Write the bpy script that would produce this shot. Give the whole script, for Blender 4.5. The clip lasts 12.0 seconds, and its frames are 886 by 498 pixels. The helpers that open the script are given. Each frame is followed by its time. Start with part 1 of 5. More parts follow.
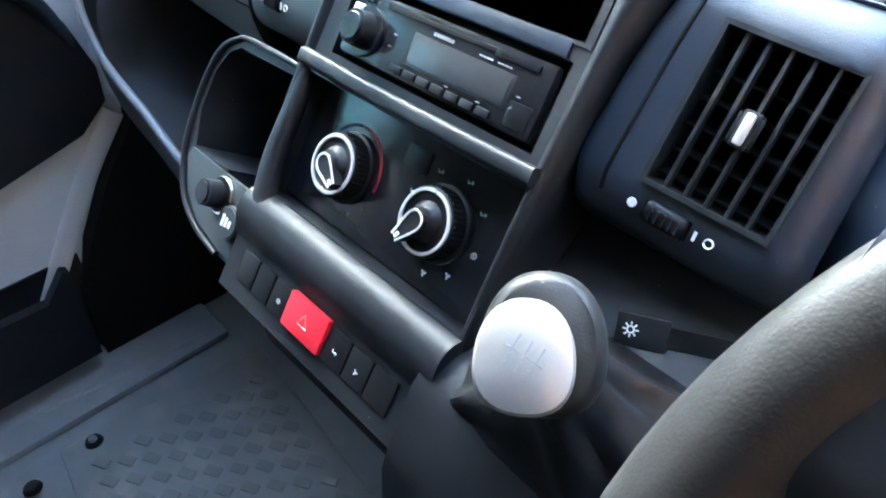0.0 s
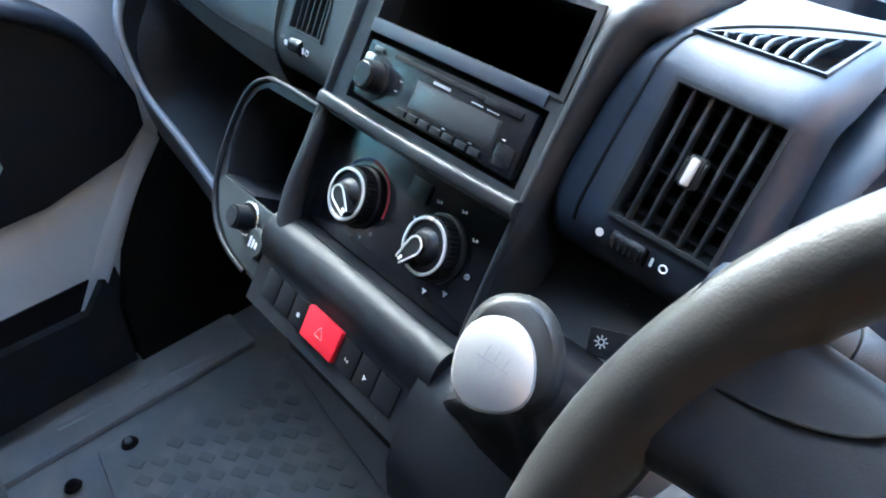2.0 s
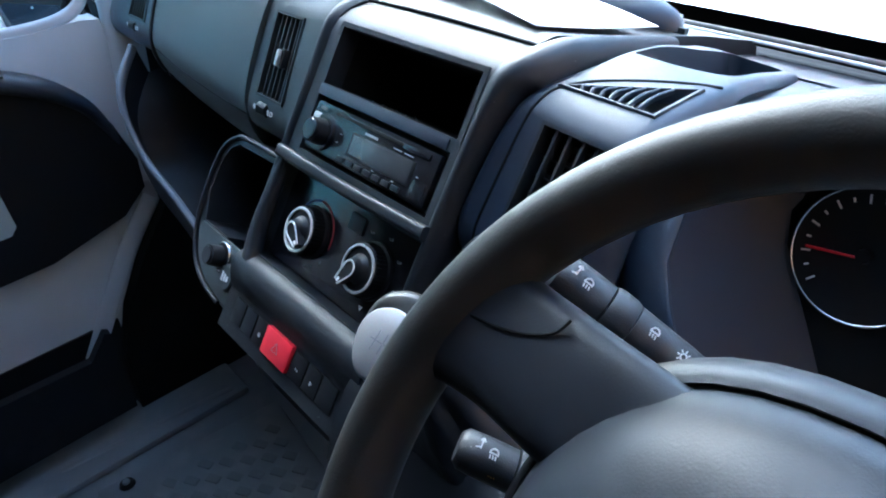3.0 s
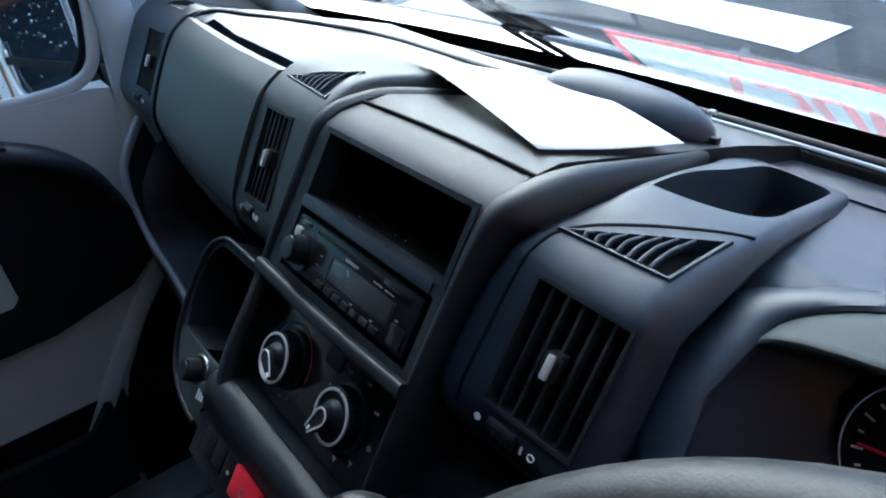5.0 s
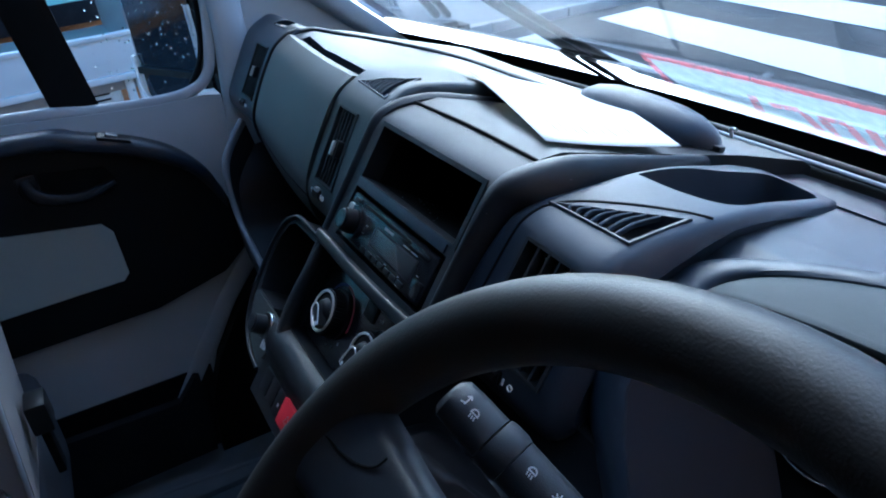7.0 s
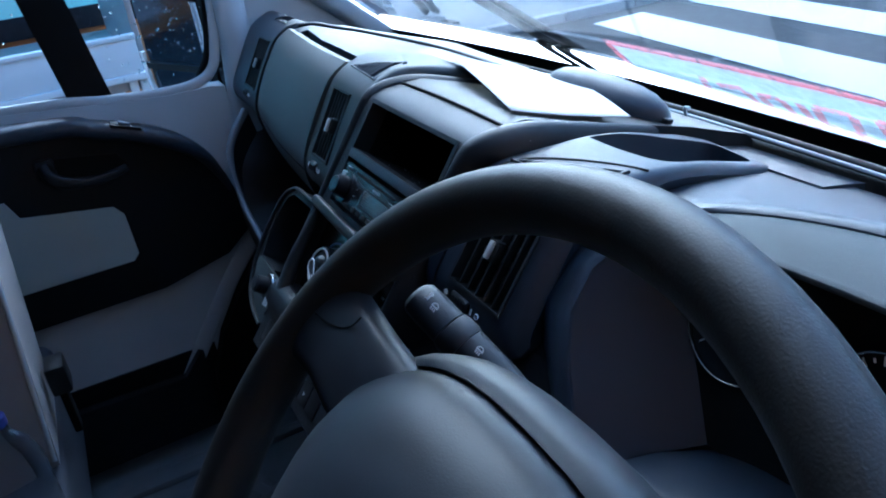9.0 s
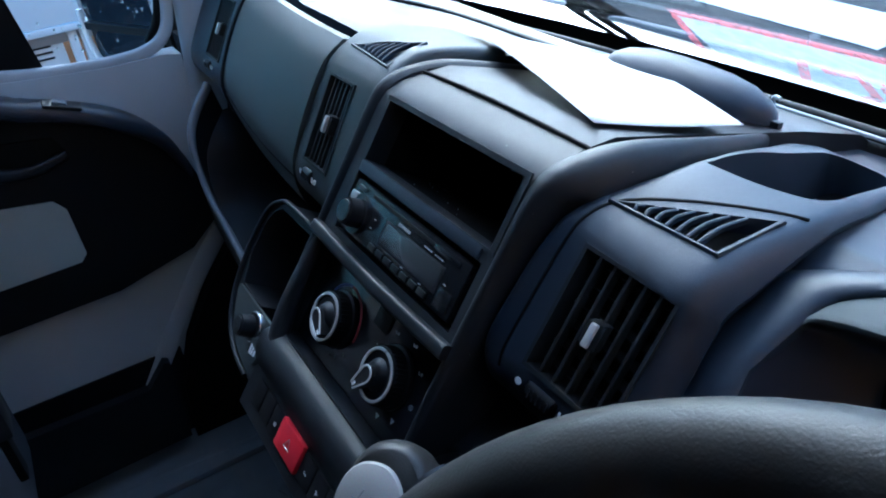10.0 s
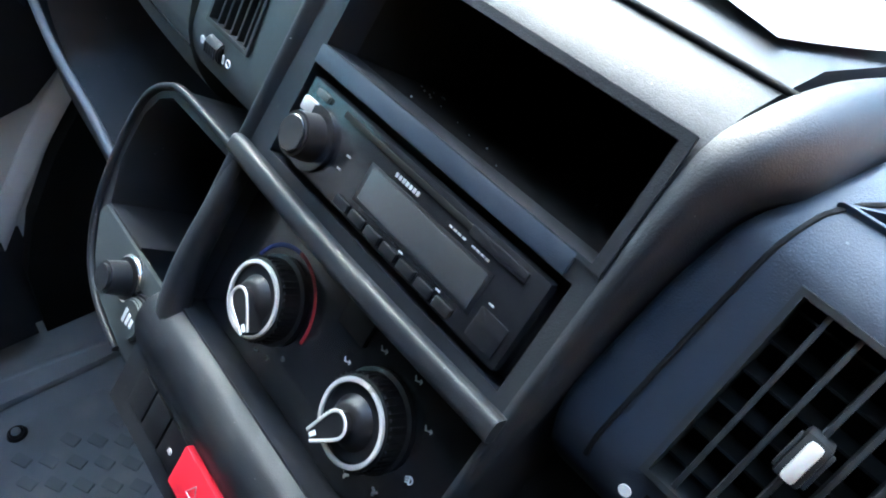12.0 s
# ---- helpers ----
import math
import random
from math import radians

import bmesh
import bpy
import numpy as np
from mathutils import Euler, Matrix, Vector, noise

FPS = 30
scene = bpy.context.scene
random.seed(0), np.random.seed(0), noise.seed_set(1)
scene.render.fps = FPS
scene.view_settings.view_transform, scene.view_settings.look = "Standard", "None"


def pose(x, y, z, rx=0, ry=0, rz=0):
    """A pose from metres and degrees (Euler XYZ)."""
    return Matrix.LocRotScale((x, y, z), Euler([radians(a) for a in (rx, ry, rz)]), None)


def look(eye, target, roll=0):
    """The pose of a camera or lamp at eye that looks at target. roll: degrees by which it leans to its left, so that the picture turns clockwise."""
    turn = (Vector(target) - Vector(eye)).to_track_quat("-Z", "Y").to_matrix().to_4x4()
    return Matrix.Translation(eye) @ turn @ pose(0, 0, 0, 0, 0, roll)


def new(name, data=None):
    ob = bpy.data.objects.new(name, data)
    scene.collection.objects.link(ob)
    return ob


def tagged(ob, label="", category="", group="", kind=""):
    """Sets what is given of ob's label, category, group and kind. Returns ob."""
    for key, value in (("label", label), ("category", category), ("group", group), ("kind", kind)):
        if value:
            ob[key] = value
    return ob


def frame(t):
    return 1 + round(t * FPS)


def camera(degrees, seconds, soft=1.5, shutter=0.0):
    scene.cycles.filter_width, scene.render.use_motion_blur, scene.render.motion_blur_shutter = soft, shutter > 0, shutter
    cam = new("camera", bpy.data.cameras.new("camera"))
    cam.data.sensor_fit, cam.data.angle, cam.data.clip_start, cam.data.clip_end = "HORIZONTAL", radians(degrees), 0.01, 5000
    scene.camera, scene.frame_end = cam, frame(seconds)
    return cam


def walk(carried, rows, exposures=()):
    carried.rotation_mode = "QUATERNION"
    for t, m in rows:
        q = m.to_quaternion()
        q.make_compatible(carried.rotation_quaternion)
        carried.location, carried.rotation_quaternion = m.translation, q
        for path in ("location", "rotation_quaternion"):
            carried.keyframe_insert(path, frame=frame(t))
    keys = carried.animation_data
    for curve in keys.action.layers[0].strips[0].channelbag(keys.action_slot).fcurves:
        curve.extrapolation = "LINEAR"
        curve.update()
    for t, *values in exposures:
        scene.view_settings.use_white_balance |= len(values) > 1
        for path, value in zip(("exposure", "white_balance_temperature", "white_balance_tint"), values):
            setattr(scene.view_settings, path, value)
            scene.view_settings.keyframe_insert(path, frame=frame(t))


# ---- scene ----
cam = camera(61.2, 12.0, soft=2.0)
PATH = [
    (0, (0.339, -0.256, 1.087), (-0.847, 0.709, -0.202), -4.1),
    (0.5, (0.342, -0.253, 1.096), (-0.794, 0.715, -0.236), -3.8),
    (1, (0.357, -0.258, 1.114), (-0.793, 0.717, -0.201), -4.1),
    (1.5, (0.389, -0.267, 1.159), (-0.793, 0.692, -0.138), -4.5),
    (2, (0.388, -0.269, 1.134), (-0.857, 0.656, -0.129), -5.5),
    (2.5, (0.414, -0.274, 1.14), (-0.896, 0.668, -0.042), -5.8),
    (3, (0.511, -0.278, 1.161), (-0.832, 0.695, 0.042), -7.0),
    (5, (0.45, -0.172, 1.185), (-0.991, 0.743, 0.142), -7.6),
    (5.5, (0.531, -0.209, 1.185), (-0.978, 0.634, 0.179), -7.4),
    (6, (0.57, -0.185, 1.217), (-1.012, 0.58, 0.261), -7.4),
    (6.5, (0.574, -0.197, 1.206), (-1.038, 0.534, 0.274), -7.3),
    (7, (0.58, -0.183, 1.185), (-1.031, 0.55, 0.252), -7.4),
    (9, (0.682, -0.214, 1.183), (-0.935, 0.523, 0.266), -7.4),
    (9.5, (0.608, -0.203, 1.182), (-0.971, 0.552, 0.214), -7.4),
    (10, (0.464, -0.18, 1.179), (-1.04, 0.604, 0.119), -7.0),
    (10.5, (0.325, -0.161, 1.163), (-1.02, 0.678, -0.056), -4.1),
    (11, (0.209, -0.132, 1.095), (-0.981, 0.762, -0.24), 0.1),
    (11.5, (0.193, -0.114, 1.089), (-0.926, 0.791, -0.299), 1.8),
    (12, (0.22, -0.126, 1.107), (-0.877, 0.782, -0.297), 3.6),
]
walk(cam, [(t, look(eye, target, roll)) for t, eye, target, roll in PATH],
     exposures=[(0.0, 5.3, 5700, -2), (0.5, 5.9, 5800, -2), (1.0, 5.5, 5600, -2), (1.5, 4.7, 5600, -2), (2.0, 5.08, 5700, -2), (2.5, 5.05, 5500, -2), (3.0, 3.9, 5200, -1), (5.0, 2.7, 5400, -1), (5.5, 2.7, 5400, -1), (6.0, 2.4, 4980, -1), (6.5, 2.3, 4780, 0), (9.0, 2.4, 4520, 0), (9.5, 2.4, 4620, 0), (10.0, 2.7, 4820, -1), (10.5, 3.17, 5080, -1), (11.0, 4.15, 5400, -2), (11.5, 5.12, 5750, -3), (12.0, 4.8, 5750, -3)])

# ---- world, sun, exposure ----
world = bpy.data.worlds.new("world")
scene.world = world
world.use_nodes = True
wn = world.node_tree
sky = wn.nodes.new("ShaderNodeTexSky")
sky.sky_type = 'NISHITA'
sky.sun_disc = False
sky.sun_elevation = radians(38)
sky.sun_rotation = radians(-59)
sky.air_density, sky.dust_density, sky.ozone_density = 1.0, 2.0, 2.0
wn.links.new(sky.outputs[0], wn.nodes["Background"].inputs[0])
wn.nodes["Background"].inputs[1].default_value = 0.15
sun = new("sun", bpy.data.lights.new("sun", 'SUN'))
sun.data.energy, sun.data.angle, sun.data.color = 0.22, radians(50), (1.0, 0.93, 0.84)
sun.matrix_world = look((0, 0, 0), (0.68, -0.41, -0.60))


# ---- materials ----
def nodes_of(m):
    return m.node_tree.nodes, m.node_tree.links


def mat(name, col, rough=0.5, metal=0.0, var=0.15, scale=40.0, bump=0.1, fine=900.0, coat=0.0, stain=0.0, spec=0.5, specks=0.0):
    """A painted, moulded or woven surface: two scales of colour variation, worn gloss, grain relief."""
    m = bpy.data.materials.new(name)
    m.use_nodes = True
    n, l = nodes_of(m)
    b = n["Principled BSDF"]
    tc = n.new("ShaderNodeTexCoord")
    big = n.new("ShaderNodeTexNoise")
    big.inputs["Scale"].default_value, big.inputs["Detail"].default_value = scale * 0.15, 5
    small = n.new("ShaderNodeTexNoise")
    small.inputs["Scale"].default_value, small.inputs["Detail"].default_value = fine, 3
    l.new(tc.outputs["Object"], big.inputs["Vector"])
    l.new(tc.outputs["Object"], small.inputs["Vector"])
    mix = n.new("ShaderNodeMix")
    mix.data_type = 'RGBA'
    mix.inputs[6].default_value = (*[c * (1 - var) for c in col], 1)
    mix.inputs[7].default_value = (*[min(1, c * (1 + var)) for c in col], 1)
    l.new(big.outputs["Fac"], mix.inputs[0])
    m2 = n.new("ShaderNodeMix")
    m2.data_type, m2.blend_type = 'RGBA', 'MULTIPLY'
    m2.inputs[0].default_value = 0.25
    l.new(mix.outputs[2], m2.inputs[6])
    l.new(small.outputs["Color"], m2.inputs[7])
    out = m2.outputs[2]
    if stain:
        dust = n.new("ShaderNodeTexNoise")
        dust.inputs["Scale"].default_value, dust.inputs["Detail"].default_value = 14, 9
        l.new(tc.outputs["Object"], dust.inputs["Vector"])
        rmp = n.new("ShaderNodeMapRange")
        rmp.inputs[1].default_value, rmp.inputs[2].default_value = 0.5, 0.75
        rmp.inputs[4].default_value = stain
        l.new(dust.outputs["Fac"], rmp.inputs[0])
        m3 = n.new("ShaderNodeMix")
        m3.data_type = 'RGBA'
        m3.inputs[7].default_value = (0.3, 0.29, 0.27, 1)
        l.new(rmp.outputs[0], m3.inputs[0])
        l.new(out, m3.inputs[6])
        out = m3.outputs[2]
    if specks:
        vo = n.new("ShaderNodeTexVoronoi")
        vo.inputs["Scale"].default_value = 170
        l.new(tc.outputs["Object"], vo.inputs["Vector"])
        size = n.new("ShaderNodeMapRange")
        size.inputs[1].default_value, size.inputs[2].default_value = 0.55, 1.0
        size.inputs[3].default_value, size.inputs[4].default_value = 0.0, 0.11
        l.new(vo.outputs["Color"], size.inputs[0])
        less = n.new("ShaderNodeMath")
        less.operation = 'LESS_THAN'
        l.new(vo.outputs["Distance"], less.inputs[0])
        l.new(size.outputs[0], less.inputs[1])
        amt = n.new("ShaderNodeMath")
        amt.operation = 'MULTIPLY'
        amt.inputs[1].default_value = specks
        l.new(less.outputs[0], amt.inputs[0])
        m4 = n.new("ShaderNodeMix")
        m4.data_type = 'RGBA'
        m4.inputs[7].default_value = (0.34, 0.33, 0.31, 1)
        l.new(amt.outputs[0], m4.inputs[0])
        l.new(out, m4.inputs[6])
        out = m4.outputs[2]
    l.new(out, b.inputs["Base Color"])
    rr = n.new("ShaderNodeMapRange")
    rr.inputs[3].default_value, rr.inputs[4].default_value = max(0.02, rough - 0.08), min(1, rough + 0.1)
    l.new(big.outputs["Fac"], rr.inputs[0])
    l.new(rr.outputs[0], b.inputs["Roughness"])
    b.inputs["Metallic"].default_value = metal
    b.inputs["Coat Weight"].default_value = coat
    b.inputs["Specular IOR Level"].default_value = spec
    if bump:
        bp = n.new("ShaderNodeBump")
        bp.inputs["Strength"].default_value, bp.inputs["Distance"].default_value = bump, 0.0006
        l.new(small.outputs["Fac"], bp.inputs["Height"])
        l.new(bp.outputs[0], b.inputs["Normal"])
    return m


def plain(name, col, rough=0.4, metal=0.0):
    return mat(name, col, rough, metal, 0.06, 60, 0.0)


def glass(name, tint=(1, 1, 1), rough=0.0, ior=1.2):
    m = bpy.data.materials.new(name)
    m.use_nodes = True
    b = m.node_tree.nodes["Principled BSDF"]
    b.inputs["Base Color"].default_value = (*tint, 1)
    b.inputs["Roughness"].default_value = rough
    b.inputs["IOR"].default_value = ior
    b.inputs["Transmission Weight"].default_value = 1.0
    return m


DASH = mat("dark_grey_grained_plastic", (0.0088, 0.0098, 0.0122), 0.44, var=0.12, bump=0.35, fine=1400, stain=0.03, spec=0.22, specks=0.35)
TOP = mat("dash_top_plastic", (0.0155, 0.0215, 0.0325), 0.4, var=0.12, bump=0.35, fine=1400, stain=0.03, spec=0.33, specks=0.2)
BLACK = mat("black_plastic", (0.006, 0.006, 0.007), 0.42, bump=0.15, spec=0.25)
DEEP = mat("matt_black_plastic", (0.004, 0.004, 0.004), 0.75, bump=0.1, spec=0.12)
GLOSS = mat("piano_black_panel", (0.008, 0.008, 0.009), 0.2, bump=0.02, spec=0.35)
# bluer than the dash: sky reflection on the cowl wall, put into colour
COWL = mat("sky_blued_cowl_plastic", (0.012, 0.015, 0.024), 0.5, bump=0.3, fine=1300, spec=0.3)
HOODP = mat("grey_hood_plastic", (0.042, 0.052, 0.053), 0.6, bump=0.35, fine=1300, spec=0.25)
GREYP = mat("mid_grey_plastic", (0.023, 0.0295, 0.0295), 0.5, bump=0.35, fine=1300)
PALE = mat("pale_grey_trim", (0.46, 0.515, 0.56), 0.5, bump=0.3, fine=1200)
CLOTH = mat("grey_door_cloth", (0.35, 0.41, 0.41), 0.9, var=0.1, bump=0.6, fine=2200, spec=0.1)
RUBBER = mat("grey_floor_rubber", (0.165, 0.185, 0.2), 0.6, var=0.25, bump=0.4, fine=700, stain=0.35)
LEATHER = mat("worn_wheel_skin", (0.014, 0.0135, 0.013), 0.42, var=0.15, scale=90, bump=0.25, fine=900, stain=0.02, spec=0.22)
CHROME = mat("satin_chrome", (0.75, 0.74, 0.72), 0.22, 1.0, 0.05, 60, 0.0)
LIPM = mat("grey_shelf_edge", (0.16, 0.175, 0.195), 0.5, bump=0.3, fine=1200)
# less metallic than chrome; its reflected brightness is put into the colour
RINGM = mat("painted_bright_chrome", (0.56, 0.55, 0.53), 0.3, 0.4, 0.05, 60, 0.0)
# same rubber darkened: the dimples' shading is put into the colour
DIMPLE = mat("shaded_dimple_rubber", (0.14, 0.158, 0.172), 0.65, var=0.25, bump=0.3, fine=700, stain=0.2)
PRINT = plain("grey_print", (0.28, 0.285, 0.29), 0.5)
FAINT = plain("faint_print", (0.72, 0.73, 0.74), 0.7)
SILVER = mat("silver_paint", (0.44, 0.43, 0.415), 0.35, 0.6, 0.05, 60, 0.05)
RED = mat("red_button", (0.62, 0.012, 0.03), 0.4, bump=0.05)
REDLINE = plain("red_print", (0.25, 0.01, 0.015), 0.5)
BLUELINE = plain("blue_print", (0.02, 0.03, 0.16), 0.5)
WHITE = plain("white_print", (0.75, 0.75, 0.75), 0.5)
AMBER = plain("amber_print", (0.5, 0.25, 0.02), 0.5)
LCD = mat("dead_lcd", (0.03, 0.031, 0.032), 0.25, bump=0.0)
PADSKIN = mat("hub_pad_skin", (0.015, 0.0175, 0.023), 0.44, var=0.15, scale=60, bump=0.14, fine=1000, stain=0.02, spec=0.25)
SLAT = mat("vent_slat_plastic", (0.012, 0.013, 0.014), 0.5, bump=0.1, spec=0.3)
PAPER = mat("white_paper", (0.85, 0.85, 0.84), 0.7, var=0.03, bump=0.2, fine=500, spec=0.2)
BEIGE = mat("beige_cover", (0.27, 0.255, 0.25), 0.8, bump=0.4)
ASPHALT = mat("asphalt", (0.05, 0.053, 0.054), 0.9, var=0.4, scale=12, bump=0.9, fine=90, stain=0.1, spec=0.2)
PAVING = mat("pavement_slabs", (0.16, 0.165, 0.17), 0.9, var=0.25, scale=10, bump=0.5, fine=150, stain=0.2)
KERB = mat("kerb_stone", (0.3, 0.3, 0.3), 0.85, var=0.2, bump=0.5, fine=150)
PAINT = mat("white_road_paint", (0.8, 0.8, 0.8), 0.7, var=0.05, scale=30, bump=0.5, fine=150)
ALU = mat("aluminium_side", (0.6, 0.66, 0.66), 0.45, 0.1, 0.1, 20, 0.1, 300)
TEAL = mat("pale_green_panel", (0.45, 0.8, 0.68), 0.5, var=0.06, scale=10, bump=0.05)
VANWHITE = mat("white_van_paint", (0.75, 0.76, 0.77), 0.25, coat=0.5, var=0.03, bump=0.0)
STEEL = mat("galvanised_steel", (0.35, 0.36, 0.37), 0.45, 0.7, 0.15, 50, 0.1)
# brick, saturated so the unseen wall throws back warm light
BRICK = mat("brown_brick", (0.45, 0.21, 0.085), 0.9, var=0.25, scale=12, bump=0.6, fine=80)
HEADLINER = mat("headliner_felt", (0.2, 0.2, 0.2), 0.95, bump=0.5)
SEAT = mat("seat_cloth", (0.08, 0.085, 0.1), 0.95, var=0.2, bump=0.7, fine=1500)
GLASS = glass("windscreen_glass", (0.96, 0.985, 0.98), ior=1.42)
SIDE = glass("side_glass", (0.95, 0.98, 0.98))
DROP = glass("rain_drop", ior=1.45)
BOTTLE = glass("clear_bottle", (0.9, 0.95, 1.0), 0.05)
# tint darkened in place of the dark surroundings the mirror would reflect
DARKMIRROR = plain("dark_reflection_glass", (0.16, 0.19, 0.23), 0.03, 1.0)


# ---- mesh tools ----
def link(name, bm, material, parent=None, label="", smooth=40, mx=None):
    me = bpy.data.meshes.new(name)
    bmesh.ops.recalc_face_normals(bm, faces=bm.faces)
    if mx is not None:
        bm.transform(mx)
    bm.to_mesh(me)
    bm.free()
    me.materials.append(material)
    if smooth:
        for p in me.polygons:
            p.use_smooth = True
        me.set_sharp_from_angle(angle=radians(smooth))
    ob = new(name, me)
    if parent is not None:
        ob.parent = parent
    if label:
        ob["label"] = label
    return ob


def part(name, bm, material, parent, label="", mx=None, smooth=40):
    return link(name, bm, material, parent, label, smooth, mx)


def thing(name, label, category, group="", kind="", at=None):
    e = new(name)
    if at is not None:
        e.location = at
    return tagged(e, label, category, group, kind)


def add_box(bm, c, s, bev=0.0, mx=None, seg=2):
    r = bmesh.ops.create_cube(bm, size=1.0)
    vs = r["verts"]
    bmesh.ops.scale(bm, vec=s, verts=vs)
    bmesh.ops.translate(bm, vec=c, verts=vs)
    if mx is not None:
        bmesh.ops.transform(bm, matrix=mx, verts=vs)
    if bev:
        es = list({e for v in vs for e in v.link_edges})
        bmesh.ops.bevel(bm, geom=es, offset=bev, segments=seg, affect='EDGES', profile=0.6)
    return bm


def box(c, s, bev=0.0, mx=None):
    return add_box(bmesh.new(), c, s, bev, mx)


def span(x0, x1, y0, y1, z0, z1, bev=0.0, mx=None):
    return box(((x0 + x1) / 2, (y0 + y1) / 2, (z0 + z1) / 2), (x1 - x0, y1 - y0, z1 - z0), bev, mx)


def add_cyl(bm, c, r0, r1, h, mx=None, seg=40, bev=0.0):
    """A cone frustum up local z from c."""
    r = bmesh.ops.create_cone(bm, cap_ends=True, segments=seg, radius1=r0, radius2=r1, depth=h,
                              matrix=Matrix.Translation((c[0], c[1], c[2] + h / 2)))
    vs = r["verts"]
    if bev:
        es = [e for e in {e for v in vs for e in v.link_edges} if any(len(f.verts) > 4 for f in e.link_faces)]
        g = bmesh.ops.bevel(bm, geom=es, offset=bev, segments=2, affect='EDGES')
        vs = list({v for v in vs if v.is_valid} | set(g["verts"]))
    if mx is not None:
        bmesh.ops.transform(bm, matrix=mx, verts=vs)
    return bm


def cyl(c, r0, r1, h, mx=None, seg=40, bev=0.0):
    return add_cyl(bmesh.new(), c, r0, r1, h, mx, seg, bev)


def add_loft(bm, rings, closed=True, caps=True):
    rows = [[bm.verts.new(p) for p in ring] for ring in rings]
    k = len(rows[0])
    for a, b in zip(rows, rows[1:]):
        for i in range(k if closed else k - 1):
            bm.faces.new((a[i], a[(i + 1) % k], b[(i + 1) % k], b[i]))
    if caps and closed:
        bm.faces.new(rows[0])
        bm.faces.new(list(reversed(rows[-1])))
    return bm


def loft(rings, closed=True, caps=True):
    return add_loft(bmesh.new(), rings, closed, caps)


def smooth_path(pts, n=8):
    """Catmull-Rom through the points."""
    pts = [Vector(p) for p in pts]
    out = []
    for i in range(len(pts) - 1):
        p0, p1, p2, p3 = pts[max(i - 1, 0)], pts[i], pts[i + 1], pts[min(i + 2, len(pts) - 1)]
        for j in range(n):
            t = j / n
            out.append(0.5 * (2 * p1 + (p2 - p0) * t + (2 * p0 - 5 * p1 + 4 * p2 - p3) * t * t + (3 * p1 - p0 - 3 * p2 + p3) * t ** 3))
    return out + [pts[-1]]


def add_sweep(bm, pts, w, h, up=(0, 0, 1), n=8, m=14, power=2.6, taper=None, round_=True):
    """A band of rounded section, w across and h along up, along a smoothed path."""
    ps = smooth_path(pts, n) if round_ else [Vector(p) for p in pts]
    rings = []
    for i, p in enumerate(ps):
        d = (ps[min(i + 1, len(ps) - 1)] - ps[max(i - 1, 0)]).normalized()
        u = Vector(up)
        side = d.cross(u).normalized()
        u = side.cross(d).normalized()
        k = taper(i / (len(ps) - 1)) if taper else 1.0
        ring = []
        for j in range(m):
            a = 2 * math.pi * j / m
            ca, sa = math.cos(a), math.sin(a)
            q = 2 / power
            ring.append(p + side * (w / 2 * k * math.copysign(abs(ca) ** q, ca)) + u * (h / 2 * k * math.copysign(abs(sa) ** q, sa)))
        rings.append(ring)
    return add_loft(bm, rings)


def sweep(*a, **k):
    return add_sweep(bmesh.new(), *a, **k)


def prism(poly, axis_from, axis_to, place):
    """A polygon (u, v) drawn out between two depths; place(u, v, w) gives the point."""
    return loft([[place(u, v, w) for u, v in poly] for w in (axis_from, axis_to)])


def bevel_all(bm, off, seg=2, ang=30):
    es = [e for e in bm.edges if len(e.link_faces) == 2 and e.calc_face_angle(0) > radians(ang)]
    bmesh.ops.bevel(bm, geom=es, offset=off, segments=seg, affect='EDGES', profile=0.6)
    return bm


def cut(ob, *cutters):
    """Take the cutters' solids out of ob, for good."""
    for bm in cutters:
        me = bpy.data.meshes.new("cutter")
        bmesh.ops.recalc_face_normals(bm, faces=bm.faces)
        bm.to_mesh(me)
        bm.free()
        tool = new("cutter", me)
        mod = ob.modifiers.new("cut", 'BOOLEAN')
        mod.object, mod.operation, mod.solver = tool, 'DIFFERENCE', 'EXACT'
        bpy.context.view_layer.update()
        done = bpy.data.meshes.new_from_object(ob.evaluated_get(bpy.context.evaluated_depsgraph_get()))
        ob.modifiers.clear()
        old = ob.data
        ob.data = done
        bpy.data.meshes.remove(old)
        bpy.data.objects.remove(tool)
        bpy.data.meshes.remove(me)
    for p in ob.data.polygons:
        p.use_smooth = True
    ob.data.set_sharp_from_angle(angle=radians(35))
    return ob


def axes(o, x, y):
    """The frame at o with x and y along two directions."""
    x, y = Vector(x).normalized(), Vector(y)
    z = x.cross(y).normalized()
    y = z.cross(x)
    m = Matrix((x, y, z)).transposed().to_4x4()
    m.translation = o
    return m


# ---- the street ----
GZ = -0.54
ground = tagged(link("ground", box((0, 0, GZ - 0.05), (900, 900, 0.1)), ASPHALT), "dark worn asphalt street", "road", kind="structure")

TILTX = -0.124


def stripe(y):
    """One bar of the zebra crossing, from its upper edge at the kerb end."""
    bm = bmesh.new()
    xs = [-5.87 + 3.7 * i / 24 for i in range(25)]
    top = [(x, y + (x + 5.87) * TILTX + random.uniform(-0.006, 0.006), GZ + 0.004) for x in xs]
    low = [(x, y - 0.655 + (x + 5.87) * TILTX + random.uniform(-0.006, 0.006), GZ + 0.004) for x in xs]
    up, dn = [bm.verts.new(p) for p in top], [bm.verts.new(p) for p in low]
    for i in range(24):
        bm.faces.new((dn[i], dn[i + 1], up[i + 1], up[i]))
    bmesh.ops.extrude_face_region(bm, geom=bm.faces[:])
    for v in list(bm.verts)[50:]:
        v.co.z += 0.004
    return bm


